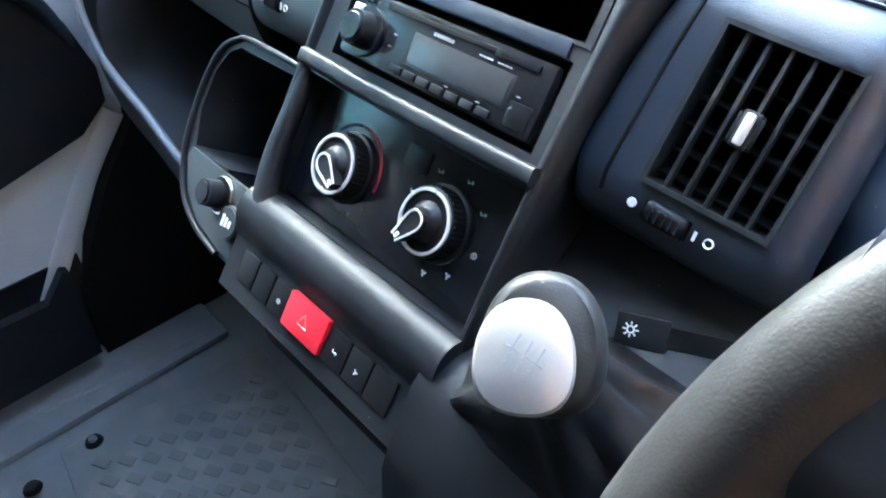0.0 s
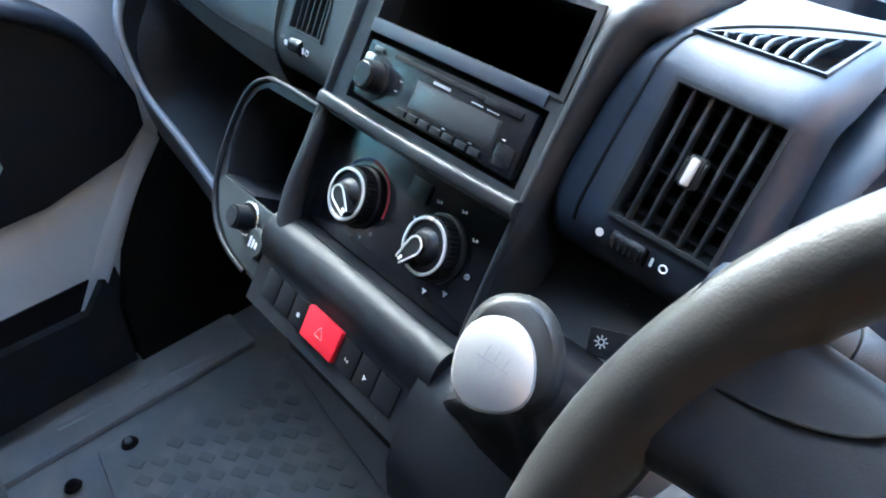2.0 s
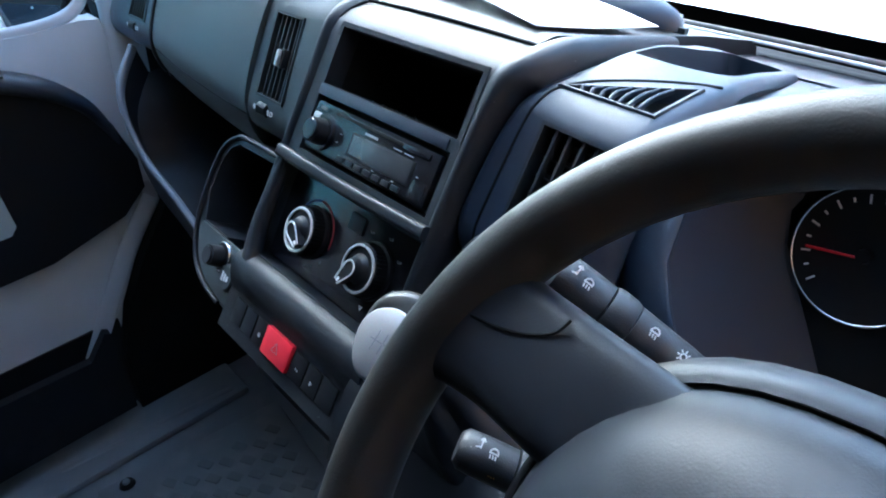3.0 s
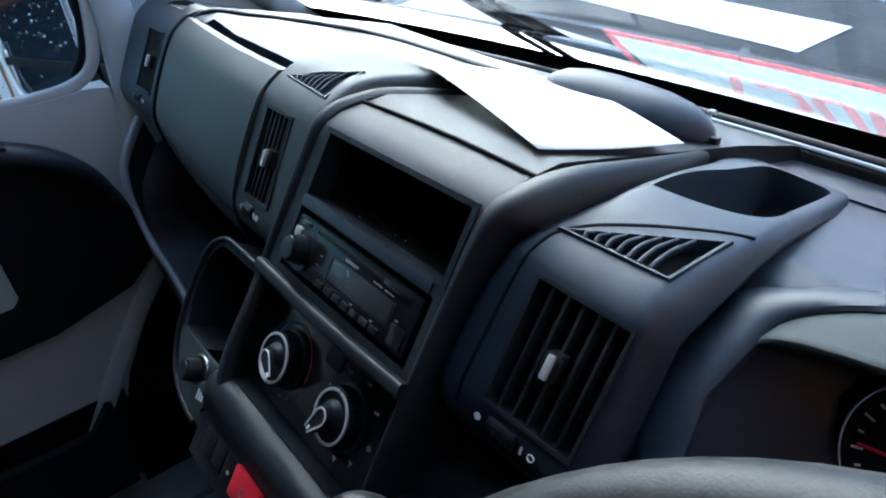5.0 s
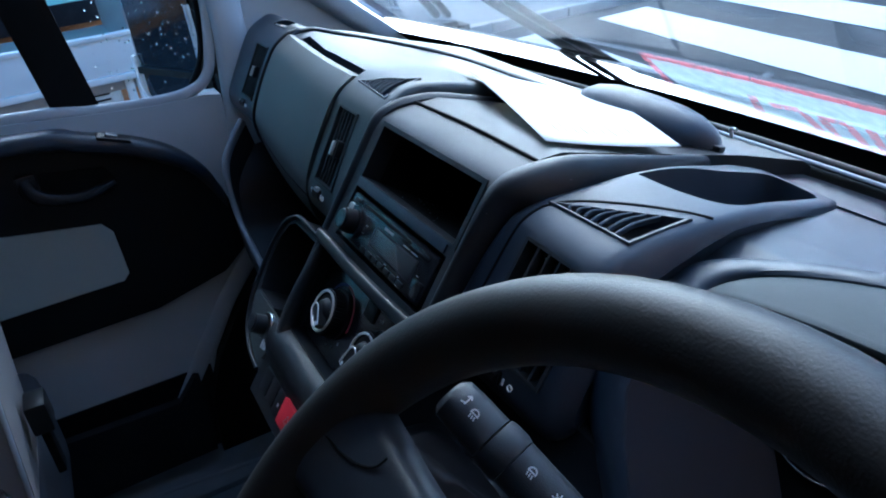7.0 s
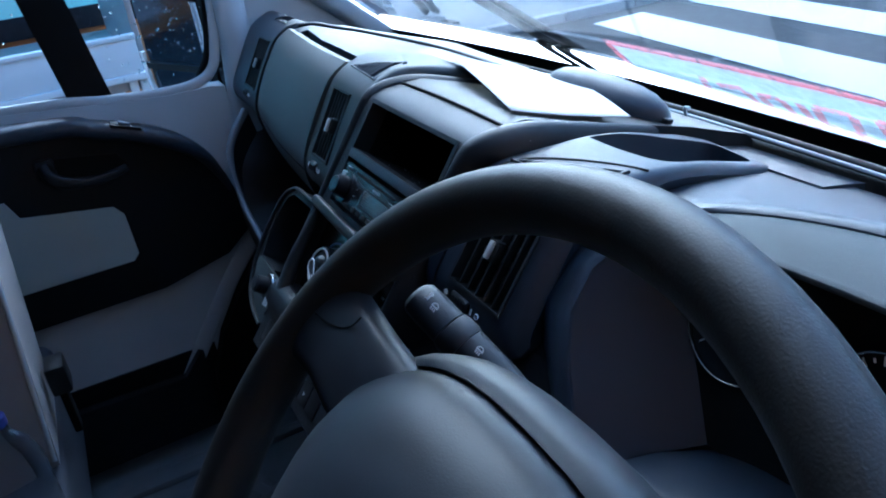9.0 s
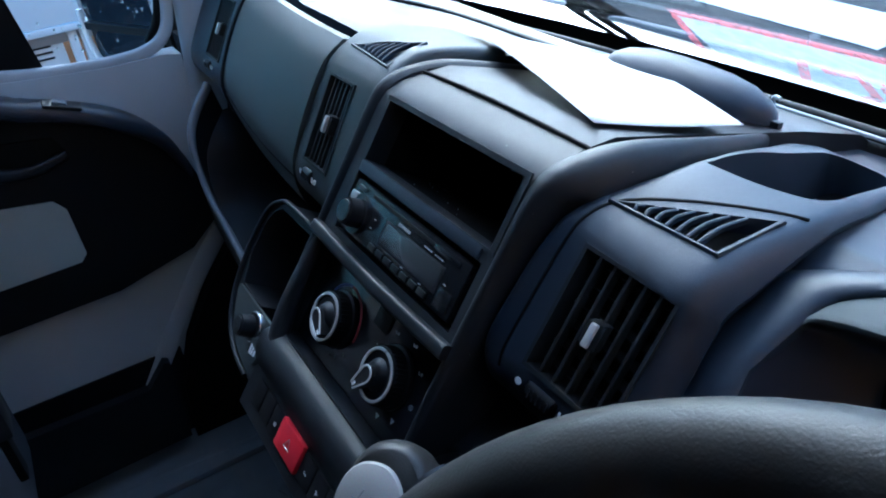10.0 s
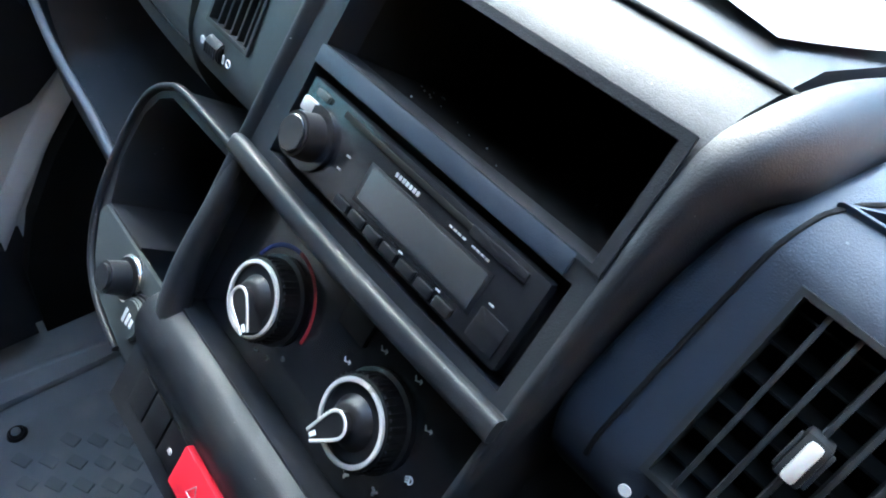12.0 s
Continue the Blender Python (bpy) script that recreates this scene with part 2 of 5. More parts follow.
crossing = thing("zebra_crossing", "white painted zebra crossing on the asphalt", "road marking", kind="structure")
for k in range(-1, 7):
    part("stripe", stripe(4.2 + 1.325 * k), PAINT, crossing)

pave = thing("pavement", "grey pavement of worn concrete beyond a stone kerb", "pavement", kind="structure")
pmx = pose(-6.42, 3.0, GZ, 0, 0, -5)
part("surface", span(-12, -0.13, -30, 40, -0.02, 0.09, mx=pmx), PAVING, pave)
for k in range(40):
    part("kerb_stone", span(-0.126, 0.0, -12 + 0.92 * k, -12 + 0.91 + 0.92 * k, -0.02, 0.1, 0.008, pmx), KERB, pave)

rail = thing("street_railing", "grey galvanised pedestrian railing on the pavement", "railing", at=(-7.62, 4.6, GZ + 0.09))
for k in range(2):
    part("post", cyl((0, 1.0 * k, 0), 0.025, 0.025, 1.1, seg=16), STEEL, rail)
for z in (0.15, 1.0):
    part("rail_bar", box((0, 0.5, z), (0.03, 1.0, 0.04), 0.005), STEEL, rail)
for k in range(9):
    part("bar", cyl((0, 0.1 + 0.1 * k, 0.15), 0.008, 0.008, 0.85, seg=10), STEEL, rail)

# flatbed lorry parked alongside
TX = -3.8
lorry = thing("flatbed_lorry", "parked flatbed lorry with pale aluminium drop side", "lorry")
part("drop_side", span(TX - 0.04, TX, -4.6, 0.165, 0.335, 0.525, 0.008), ALU, lorry)
part("top_rail", span(TX - 0.05, TX + 0.012, -4.6, 0.17, 0.52, 0.545, 0.006), ALU, lorry)
part("bed_rail", span(TX - 0.06, TX + 0.02, -4.6, 0.2, 0.30, 0.335, 0.006), ALU, lorry, "pale bed rail")
part("bed", span(TX - 2.2, TX - 0.05, -4.6, 0.2, 0.24, 0.30), STEEL, lorry)
part("skirt", span(TX - 0.12, TX - 0.06, -0.46, 0.04, -0.15, 0.3, 0.01), ALU, lorry)
part("rear_skirt", span(TX - 0.12, TX - 0.06, -4.0, -1.4, -0.15, 0.3, 0.01), ALU, lorry)
for k in range(3):
    part("slat", span(TX - 0.06, TX - 0.052, -0.12, -0.02, 0.17 + 0.03 * k, 0.18 + 0.03 * k), BLACK, lorry)
for y in (0.07, 0.13):
    part("corner_post", span(TX - 0.08, TX - 0.02, y, y + 0.045, -0.2, 0.3, 0.006), ALU, lorry)
wheel_mx = pose(TX - 0.2, -0.95, GZ + 0.45, 0, 90, 0)
tyre = part("wheel", cyl((0, 0, -0.14), 0.45, 0.45, 0.28, wheel_mx, 48, 0.03), BLACK, lorry)
part("hub", cyl((0, 0, 0.1), 0.24, 0.2, 0.05, wheel_mx, 32), STEEL, tyre)
part("stake", span(TX - 0.06, TX - 0.02, -2.2, -2.14, 0.53, 1.2), ALU, lorry)
part("headboard", span(TX - 2.2, TX - 0.05, 0.165, 0.2, 0.3, 1.15, 0.01), STEEL, lorry)

shed = thing("green_panel_building", "pale green clad building behind the lorry", "building")
part("plinth", span(-6.45, -6.35, -12, 0.62, GZ, 0.37), BRICK, shed)
part("cladding", span(-6.4, -6.3, -12, 0.6, 0.47, 4.2), TEAL, shed)
part("band", span(-6.4, -6.28, -12, 0.6, 0.3, 0.47), DASH, shed)
part("cladding_return", span(-12, -6.4, 0.5, 0.6, -0.4, 4.2), PAVING, shed)

# added out of view: blocks sky on the driver's side, bounces warm light
far = thing("warm_bounce_wall", "unseen warm brown wall added to block sky and bounce light", "wall", kind="structure")
part("wall_face", span(2.2, 2.5, -14, 3.0, GZ, 4.6), BRICK, far)
far2 = thing("street_terrace", "row of plain rendered houses across the street", "building")
part("wall", span(-30, 30, 28, 29, GZ, 6.5), PAVING, far2)
part("roof", prism([(28, 6.5), (34, 9.5), (34, 6.5)], -30, 30, lambda u, v, w: (w, u, v)), DASH, far2)

# ---- the van: shell ----
shell = thing("van_cab", "white van cab with dark grey interior trim", "van", kind="structure")


def ws(x, u):
    """A point of the windscreen: x across, u up the slope from its base."""
    bow = 0.07 * (x / 0.85) ** 2
    return Vector((x * (1 - 0.06 * u), 0.515 - bow - 0.76 * u, 0.862 + 0.65 * u))


NX = 24
XS = [-0.88 + 1.76 * i / NX for i in range(NX + 1)]
bm = bmesh.new()
grid = [[bm.verts.new(ws(x, 0.82 * j / 8)) for x in XS] for j in range(9)]
for j in range(8):
    for i in range(NX):
        bm.faces.new((grid[j][i], grid[j][i + 1], grid[j + 1][i + 1], grid[j + 1][i]))
windscreen = link("window_1", bm, GLASS)
tagged(windscreen, "large raked clear windscreen", "windscreen", kind="structure")
sol = windscreen.modifiers.new("thick", 'SOLIDIFY')
sol.thickness = 0.005
windscreen.visible_shadow = False
seal = thing("windscreen_seal", "black rubber seal and ceramic band at the windscreen base", "trim", kind="structure")
bm = bmesh.new()
add_loft(bm, [[ws(x, -0.05) + Vector((0, -0.004, -0.005)), ws(x, 0.028) + Vector((0, -0.003, -0.004)), ws(x, 0.028) + Vector((0, -0.001, -0.0015)), ws(x, -0.05) + Vector((0, -0.001, -0.002))] for x in XS])
part("ceramic_band", bm, DEEP, seal)
part("rubber_lip", sweep([ws(x, 0.002) + Vector((0, -0.055, 0.002)) for x in XS[::2]], 0.012, 0.012), BLACK, seal)
part("bright_edge", sweep([ws(x, 0.004) + Vector((0, -0.066, 0.004)) for x in XS[::2]], 0.004, 0.004), PALE, seal)
bon = thing("bonnet", "short sloping white bonnet and black scuttle below the windscreen", "bonnet", kind="structure")
part("scuttle", loft([[(x, 0.54 - 0.07 * (x / 0.85) ** 2, 0.81), (x, 0.66 - 0.07 * (x / 0.85) ** 2, 0.76), (x, 0.66 - 0.07 * (x / 0.85) ** 2, 0.75), (x, 0.54 - 0.07 * (x / 0.85) ** 2, 0.75)] for x in XS]), DEEP, bon)
part("panel", loft([[(x, 0.66 - 0.07 * (x / 0.85) ** 2, 0.72), (x, 1.0 - 0.25 * (x / 0.85) ** 2, 0.5), (x, 1.1 - 0.25 * (x / 0.85) ** 2, 0.2), (x, 0.5, 0.2)] for x in XS]), VANWHITE, bon)

# walls, roof and bulkhead of the cab; roof and rear unseen, shutting out light
roof = tagged(link("ceiling", span(-0.9, 0.9, -1.6, -0.10, 1.40, 1.46, 0.01), HEADLINER), "pale felt headliner", "ceiling", kind="structure")
part("bulkhead", span(-0.9, 0.9, -1.6, -1.54, 0.0, 1.42), SEAT, shell, "unseen bulkhead, dark to limit bounced light")
part("header_rail", sweep([ws(x, 0.82) for x in XS[::3]], 0.07, 0.06), HEADLINER, shell)
for sx in (-1, 1):
    part("pillar", sweep([ws(sx * 0.88, u) + Vector((sx * -0.005, -0.015, 0)) for u in (-0.06, 0.2, 0.5, 0.82)], 0.075, 0.06), PALE, shell, "pale grey pillar trim")
    # unseen; carried forward over the side windows to block their light
    part("rear_window_blocker", span(sx * 0.87 - 0.03, sx * 0.87 + 0.03, -1.6, -0.55, 0.0, 1.5), DASH, shell)
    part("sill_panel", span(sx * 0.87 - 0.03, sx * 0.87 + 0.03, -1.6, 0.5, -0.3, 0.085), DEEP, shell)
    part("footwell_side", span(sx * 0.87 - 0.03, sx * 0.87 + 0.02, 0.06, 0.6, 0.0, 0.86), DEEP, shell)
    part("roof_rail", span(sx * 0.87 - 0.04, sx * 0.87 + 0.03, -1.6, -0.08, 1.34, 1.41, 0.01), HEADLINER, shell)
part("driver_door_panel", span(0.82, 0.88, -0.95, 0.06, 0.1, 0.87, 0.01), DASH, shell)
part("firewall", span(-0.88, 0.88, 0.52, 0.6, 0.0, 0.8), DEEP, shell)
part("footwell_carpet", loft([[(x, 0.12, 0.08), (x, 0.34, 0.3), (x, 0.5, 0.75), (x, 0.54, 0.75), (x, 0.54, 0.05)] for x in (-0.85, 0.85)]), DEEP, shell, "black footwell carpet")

floor = thing("floor", "grey ribbed rubber cab floor", "floor", kind="structure")
FZ = 0.09
part("base", span(-0.86, 0.86, -1.55, 0.3, 0.0, FZ - 0.006), RUBBER, floor)
mat_mx = axes((-0.645, -0.285, FZ), (0.99, -0.10, 0), (0.12, 0.99, 0))
part("mat_panel", span(0.0, 0.75, 0.0, 0.36, -0.005, 0.004, 0.006, mat_mx), RUBBER, floor, "dusty raised rubber panel")
part("threshold", span(-0.83, -0.68, -0.75, 0.05, 0.08, 0.1, 0.012), RUBBER, floor)
part("edge_rib", sweep([(-0.735, -0.32, FZ + 0.006), (-0.72, -0.15, FZ + 0.006), (-0.70, 0.02, FZ + 0.008)], 0.014, 0.012), RUBBER, floor)
cells = bmesh.new()
for i in range(16):
    for j in range(9):
        x, y = 0.07 + 0.042 * i + 0.021 * (j % 2), 0.05 + 0.034 * j
        add_box(cells, (0, 0, 0), (0.028, 0.017, 0.005), 0.0022, mat_mx @ pose(x, y, 0.0042, 0, 0, 35), 2)
tagged(part("mat_dimples", cells, DIMPLE, floor), kind="stuff")
clip = part("fixing_clip", cyl((0, 0, 0), 0.016, 0.012, 0.008, pose(-0.618, -0.235, FZ + 0.003), 24, 0.002), BLACK, floor)
part("clip_centre", cyl((0, 0, 0), 0.007, 0.006, 0.004, pose(-0.618, -0.235, FZ + 0.011), 16), RUBBER, clip)
part("fixing_clip", cyl((0, 0, 0), 0.016, 0.012, 0.008, pose(-0.60, -0.34, FZ + 0.003), 24, 0.002), BLACK, floor)

# ---- passenger door ----
DX = -0.82
door = thing("door_1", "passenger door with grey cloth panel and black armrest", "door", kind="structure")


def yz(poly, x0, x1, bev=0.004):
    return bevel_all(prism(poly, x0, x1, lambda u, v, w: (w, u, v)), bev)


part("door_skin", span(DX - 0.06, DX - 0.05, -0.95, 0.05, 0.0, 0.84), VANWHITE, door)
part("door_card", yz([(-0.95, 0.1), (-0.12, 0.1), (-0.115, 0.23), (-0.07, 0.33), (-0.005, 0.42), (0.05, 0.5), (0.05, 0.84), (0.02, 0.846), (-0.06, 0.846), (-0.16, 0.855), (-0.33, 0.874), (-0.95, 0.9)], DX - 0.05, DX, 0.008), PALE, door, "pale grey door lining")
part("armrest", yz([(-0.95, 0.885), (-0.32, 0.858), (-0.20, 0.835), (-0.10, 0.795), (-0.03, 0.74), (0.005, 0.675), (0.025, 0.60), (0.02, 0.545), (-0.03, 0.505), (-0.17, 0.472), (-0.4, 0.468), (-0.95, 0.46)], DX, DX + 0.022, 0.012), BLACK, door, "black moulded armrest panel")
# bluer and lighter than the armrest: light caught on top, coloured in
part("arm_top", sweep([(DX + 0.030, -0.95, 0.872), (DX + 0.030, -0.32, 0.845), (DX + 0.030, -0.20, 0.822), (DX + 0.027, -0.10, 0.782), (DX + 0.022, -0.035, 0.730), (DX + 0.016, -0.004, 0.668), (DX + 0.010, 0.010, 0.60)], 0.056, 0.034, taper=lambda t: 1.0 if t < 0.55 else 1 - 0.85 * ((t - 0.55) / 0.45)), TOP, door, "door arm top, lighter grey for the light it catches")
part("cloth_insert", yz([(-0.95, 0.73), (-0.385, 0.73), (-0.37, 0.695), (-0.215, 0.67), (-0.2, 0.65), (-0.198, 0.565), (-0.21, 0.552), (-0.45, 0.548), (-0.95, 0.54)], DX + 0.02, DX + 0.026, 0.004), CLOTH, door, "grey cloth insert")
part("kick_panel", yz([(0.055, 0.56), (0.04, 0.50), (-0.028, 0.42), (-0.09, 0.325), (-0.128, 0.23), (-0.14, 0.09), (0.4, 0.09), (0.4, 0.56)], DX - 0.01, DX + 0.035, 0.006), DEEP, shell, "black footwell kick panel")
part("map_pocket", yz([(-0.95, 0.3), (-0.4, 0.285), (-0.19, 0.28), (-0.15, 0.325), (-0.14, 0.32), (-0.15, 0.14), (-0.95, 0.12)], DX + 0.05, DX + 0.07, 0.006), DASH, door, "dark door pocket")
part("door_edge", sweep([(DX + 0.002, -0.20, 0.21), (DX + 0.003, -0.155, 0.275), (DX + 0.004, -0.085, 0.375), (DX + 0.004, -0.03, 0.448), (DX + 0.003, 0.03, 0.515)], 0.010, 0.036, up=(0, -0.75, 0.6)), PALE, door, "pale rolled door edge")
part("pocket_back", span(DX - 0.002, DX + 0.005, -0.95, -0.11, 0.1, 0.3), BLACK, door)
part("release_handle", sweep([(DX + 0.030, -0.305, 0.775), (DX + 0.046, -0.295, 0.757), (DX + 0.050, -0.265, 0.742), (DX + 0.048, -0.22, 0.736), (DX + 0.034, -0.17, 0.742)], 0.02, 0.026, taper=lambda t: 1.15 - 0.6 * t), DASH, door)
part("handle_root", box((DX + 0.026, -0.302, 0.772), (0.02, 0.034, 0.038), 0.007), DASH, door)
part("handle_cup", yz([(-0.31, 0.79), (-0.18, 0.77), (-0.165, 0.74), (-0.2, 0.725), (-0.3, 0.73)], DX + 0.021, DX + 0.024, 0.002), DEEP, door)
sw_m = axes((DX + 0.046, -0.15, 0.8215), (0, 1, -0.38), (-1, 0, 0.25))
sw = part("window_switch", box((0, 0, 0), (0.055, 0.022, 0.006), 0.0028, sw_m), BLACK, door)
part("rocker", box((0, 0, 0), (0.02, 0.012, 0.006), 0.002, sw_m @ pose(-0.004, 0, 0.004, 0, 6, 0)), LIPM, sw)
# window frame: sill rubber, front corner, quarter-light bar
part("sill_strip", sweep([(DX - 0.01, -0.95, 0.905), (DX - 0.01, -0.33, 0.879), (DX - 0.01, -0.16, 0.859), (DX - 0.01, -0.06, 0.851), (DX - 0.01, 0.0, 0.855), (DX - 0.012, 0.035, 0.875), (DX - 0.014, 0.052, 0.92), (DX - 0.02, 0.066, 1.02), (DX - 0.03, 0.06, 1.15)], 0.02, 0.016, up=(1, 0, 0)), PALE, door)
part("front_seal", sweep([(DX - 0.022, 0.01, 0.862), (DX - 0.022, 0.036, 0.9), (DX - 0.024, 0.05, 0.96), (DX - 0.03, 0.055, 1.06), (DX - 0.04, 0.02, 1.25)], 0.018, 0.02, up=(1, 0, 0)), DEEP, door)
part("division_bar", prism([(-0.225, 0.85), (-0.15, 0.84), (-0.185, 1.08), (-0.235, 1.45), (-0.31, 1.45), (-0.258, 1.08)], DX - 0.05, DX - 0.02, lambda u, v, w: (w, u, v)), DEEP, door, "black window division bar")
pane = part("pane", span(DX - 0.037, DX - 0.033, -0.95, 0.06, 0.83, 1.45), SIDE, door)
pane.visible_shadow = False
drops = bmesh.new()
rnd = random.Random(3)
for k in range(420):
    y, z = rnd.uniform(-0.30, 0.06), rnd.uniform(0.87, 1.12)
    if rnd.random() > (0.75 if y > -0.14 else 0.12) * (0.35 + (z - 0.87) * 3):
        continue
    r = rnd.uniform(0.0009, 0.0024)
    bmesh.ops.create_icosphere(drops, subdivisions=1, radius=r, matrix=Matrix.Translation((DX - 0.0375, y, z)) @ Matrix.Diagonal((0.8, 1, rnd.uniform(1, 1.6), 1)))
tagged(part("rain_drops", drops, DROP, door, "scattered rain drops on the glass"), kind="stuff")
dpane = tagged(link("window_2", span(0.848, 0.852, -0.95, 0.06, 0.86, 1.45), SIDE), "driver's clear side window", "window", kind="structure")
dpane.visible_shadow = False

for sx in (-1, 1):
    part("quarter_panel", prism([(0.10, 0.6), (0.47, 0.6), (0.46, 0.89), (0.10, 1.18)], sx * 0.875 - 0.01, sx * 0.875 + 0.01, lambda u, v, w: (w, u, v)), PALE, shell, "pale pillar foot panel")
for k in range(6):
    part("speaker_bar", span(-0.866, -0.861, 0.17, 0.26 - 0.008 * k, 0.995 + 0.011 * k, 1.0 + 0.011 * k), DASH, shell)
# outside mirror
mir = thing("door_mirror", "black door mirror with two wet panes and built-in white reflection arcs", "mirror")
MM = axes((-1.02, -0.004, 0.0), (0.2, 0.097, 0), (0, 0, 1))


def rounded(w, z0, z1, r, d, n=6):
    pts = []
    for cx, cz, a0 in ((w - r, z1 - r, 0), (-w + r, z1 - r, 90), (-w + r, z0 + r, 180), (w - r, z0 + r, 270)):
        pts += [MM @ Vector((cx + r * math.cos(radians(a0 + 90 * k / n)), cz + r * math.sin(radians(a0 + 90 * k / n)), d)) for k in range(n + 1)]
    return pts


part("housing", loft([rounded(0.116, 0.765, 1.21, 0.06, -0.012), rounded(0.124, 0.758, 1.22, 0.06, -0.03), rounded(0.11, 0.78, 1.2, 0.06, -0.09)]), BLACK, mir)
part("main_pane", loft([rounded(0.108, 0.864, 1.2, 0.02, -0.011), rounded(0.108, 0.864, 1.2, 0.02, -0.006)]), DARKMIRROR, mir)
part("wide_pane", loft([rounded(0.104, 0.775, 0.848, 0.035, -0.011), rounded(0.104, 0.775, 0.848, 0.035, -0.006)]), DARKMIRROR, mir)
part("divider", loft([rounded(0.112, 0.848, 0.862, 0.004, -0.012), rounded(0.112, 0.848, 0.862, 0.004, 0.002)]), BLACK, mir)
# white arcs stand in for the van body mirrored in the panes
part("rim", sweep([MM @ Vector(p) for p in ((-0.113, 0.885, 0.0), (-0.113, 0.83, 0.0), (-0.10, 0.795, 0.0), (-0.07, 0.772, 0.0), (-0.03, 0.766, 0.0))], 0.011, 0.011, up=(0.436, -0.9, 0)), VANWHITE, mir, "white arc standing in for the van body's reflection")
part("rim", sweep([MM @ Vector(p) for p in ((0.112, 0.99, 0.0), (0.113, 0.93, 0.0), (0.113, 0.87, 0.0))], 0.009, 0.011, up=(0.436, -0.9, 0)), VANWHITE, mir, "white arc standing in for the van body's reflection")
part("stay", sweep([MM @ Vector((0.05, 0.82, -0.05)), (-0.92, 0.06, 0.80), (-0.86, 0.05, 0.79)], 0.05, 0.04), BLACK, mir)
wet = bmesh.new()
for k in range(150):
    p = MM @ Vector((rnd.uniform(-0.1, 0.1), rnd.uniform(0.87, 1.15), -0.0055))
    bmesh.ops.create_icosphere(wet, subdivisions=1, radius=rnd.uniform(0.0008, 0.002), matrix=Matrix.Translation(p))
tagged(part("rain_drops", wet, DROP, mir), kind="stuff")

# ---- dashboard ----
UPV, OUT = Vector((0, 0.592, 0.806)), Vector((0, -0.806, 0.592))
MC = axes((0, 0, 0.85), (1, 0, 0), UPV)       # console frame: x across, y up the face, z out towards the seat


def so(s, o):
    p = UPV * s + OUT * o
    return (p.y, 0.85 + p.z)


dash = thing("dashboard", "dark grey moulded van dashboard with pale top", "dashboard", kind="structure")
prof_mid = [so(-0.19, 0.004), so(-0.149, 0.003), so(-0.1465, 0.0038), so(-0.142, 0.0062), so(-0.137, 0.009), so(-0.131, 0.0112), so(-0.124, 0.0122), so(-0.1175, 0.0116), so(-0.1125, 0.0095), so(-0.1085, 0.0058), so(-0.1055, 0.0),
            so(0.12, 0.0), so(0.134, -0.003), so(0.146, -0.012), (0.122, 0.962), (0.145, 0.962), (0.2, 0.946), (0.274, 0.924), (0.35, 0.902),
            (0.435, 0.872), (0.447, 0.862), (0.45, 0.80), (0.45, 0.70), (0.12, 0.61), (0.0, 0.63), (-0.10, 0.685)]
mid = part("centre_stack", prism(prof_mid, -0.114, 0.1125, lambda u, v, w: (w, u, v)), DASH, dash)
cut(mid, span(-0.088, 0.104, 0.072, 0.128, -0.16, 0.05, mx=MC), span(-0.09, 0.1015, 0.008, 0.062, -0.15, 0.05, mx=MC),
    span(-0.104, 0.110, -0.104, -0.011, -0.018, 0.05, mx=MC))
# liner added to darken the recess, blacker than the stack's own plastic
part("slot_dark_liner", loft([[MC @ Vector(p + (z,)) for p in ((-0.0875, 0.0735), (0.1035, 0.0735), (0.1035, 0.1275), (-0.0875, 0.1275))] for z in (-0.155, -0.02)], caps=False), DEEP, dash)
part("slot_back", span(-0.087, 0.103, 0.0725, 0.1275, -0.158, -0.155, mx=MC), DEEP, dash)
part("slot_frame", bevel_all(loft([[MC @ Vector(p) for p in ring] for ring in (
    [(-0.092, 0.071, 0.0), (0.109, 0.071, 0.0), (0.109, 0.132, 0.0), (-0.092, 0.132, 0.0)],
    [(-0.092, 0.071, 0.001), (0.109, 0.071, 0.001), (0.109, 0.132, 0.001), (-0.092, 0.132, 0.001)],
    [(-0.087, 0.0735, 0.001), (0.1035, 0.0735, 0.001), (0.1035, 0.1275, 0.001), (-0.087, 0.1275, 0.001)],
    [(-0.087, 0.0735, -0.02), (0.1035, 0.0735, -0.02), (0.1035, 0.1275, -0.02), (-0.087, 0.1275, -0.02)])], caps=False), 0.0008), DASH, dash)
# dash-top plastic on the lip colours in its bright edge highlight
part("lit_slot_lip", span(-0.090, 0.0965, 0.0625, 0.0728, -0.03, 0.0014, 0.0012, MC), TOP, dash)
part("trim_bar", sweep([MC @ Vector(p) for p in ((-0.113, -0.002, 0.004), (0, -0.003, 0.007), (0.113, -0.002, 0.004))], 0.012, 0.010, up=OUT, power=3.5), DASH, dash)
part("seam", sweep([(-0.118, 0.119, 0.9625), (0.0, 0.122, 0.9635), (0.132, 0.119, 0.9625)], 0.003, 0.003), DEEP, dash)
part("gutter", loft([[(x, 0.43, 0.835), (x, 0.55, 0.815), (x, 0.55, 0.80), (x, 0.43, 0.80)] for x in (-0.86, 0.86)]), DEEP, dash)
# hoops over the centre stack: broad rolls along its edges, tapering out on the top
RIBS = [so(-0.125, -0.014), so(-0.105, -0.003), so(-0.05, 0.0), so(0.0, 0.0), so(0.065, 0.0), so(0.11, 0.0), so(0.132, -0.002), so(0.148, -0.012), (0.122, 0.9635), (0.15, 0.960), (0.2, 0.9455), (0.25, 0.9305), (0.295, 0.916), (0.335, 0.900)]
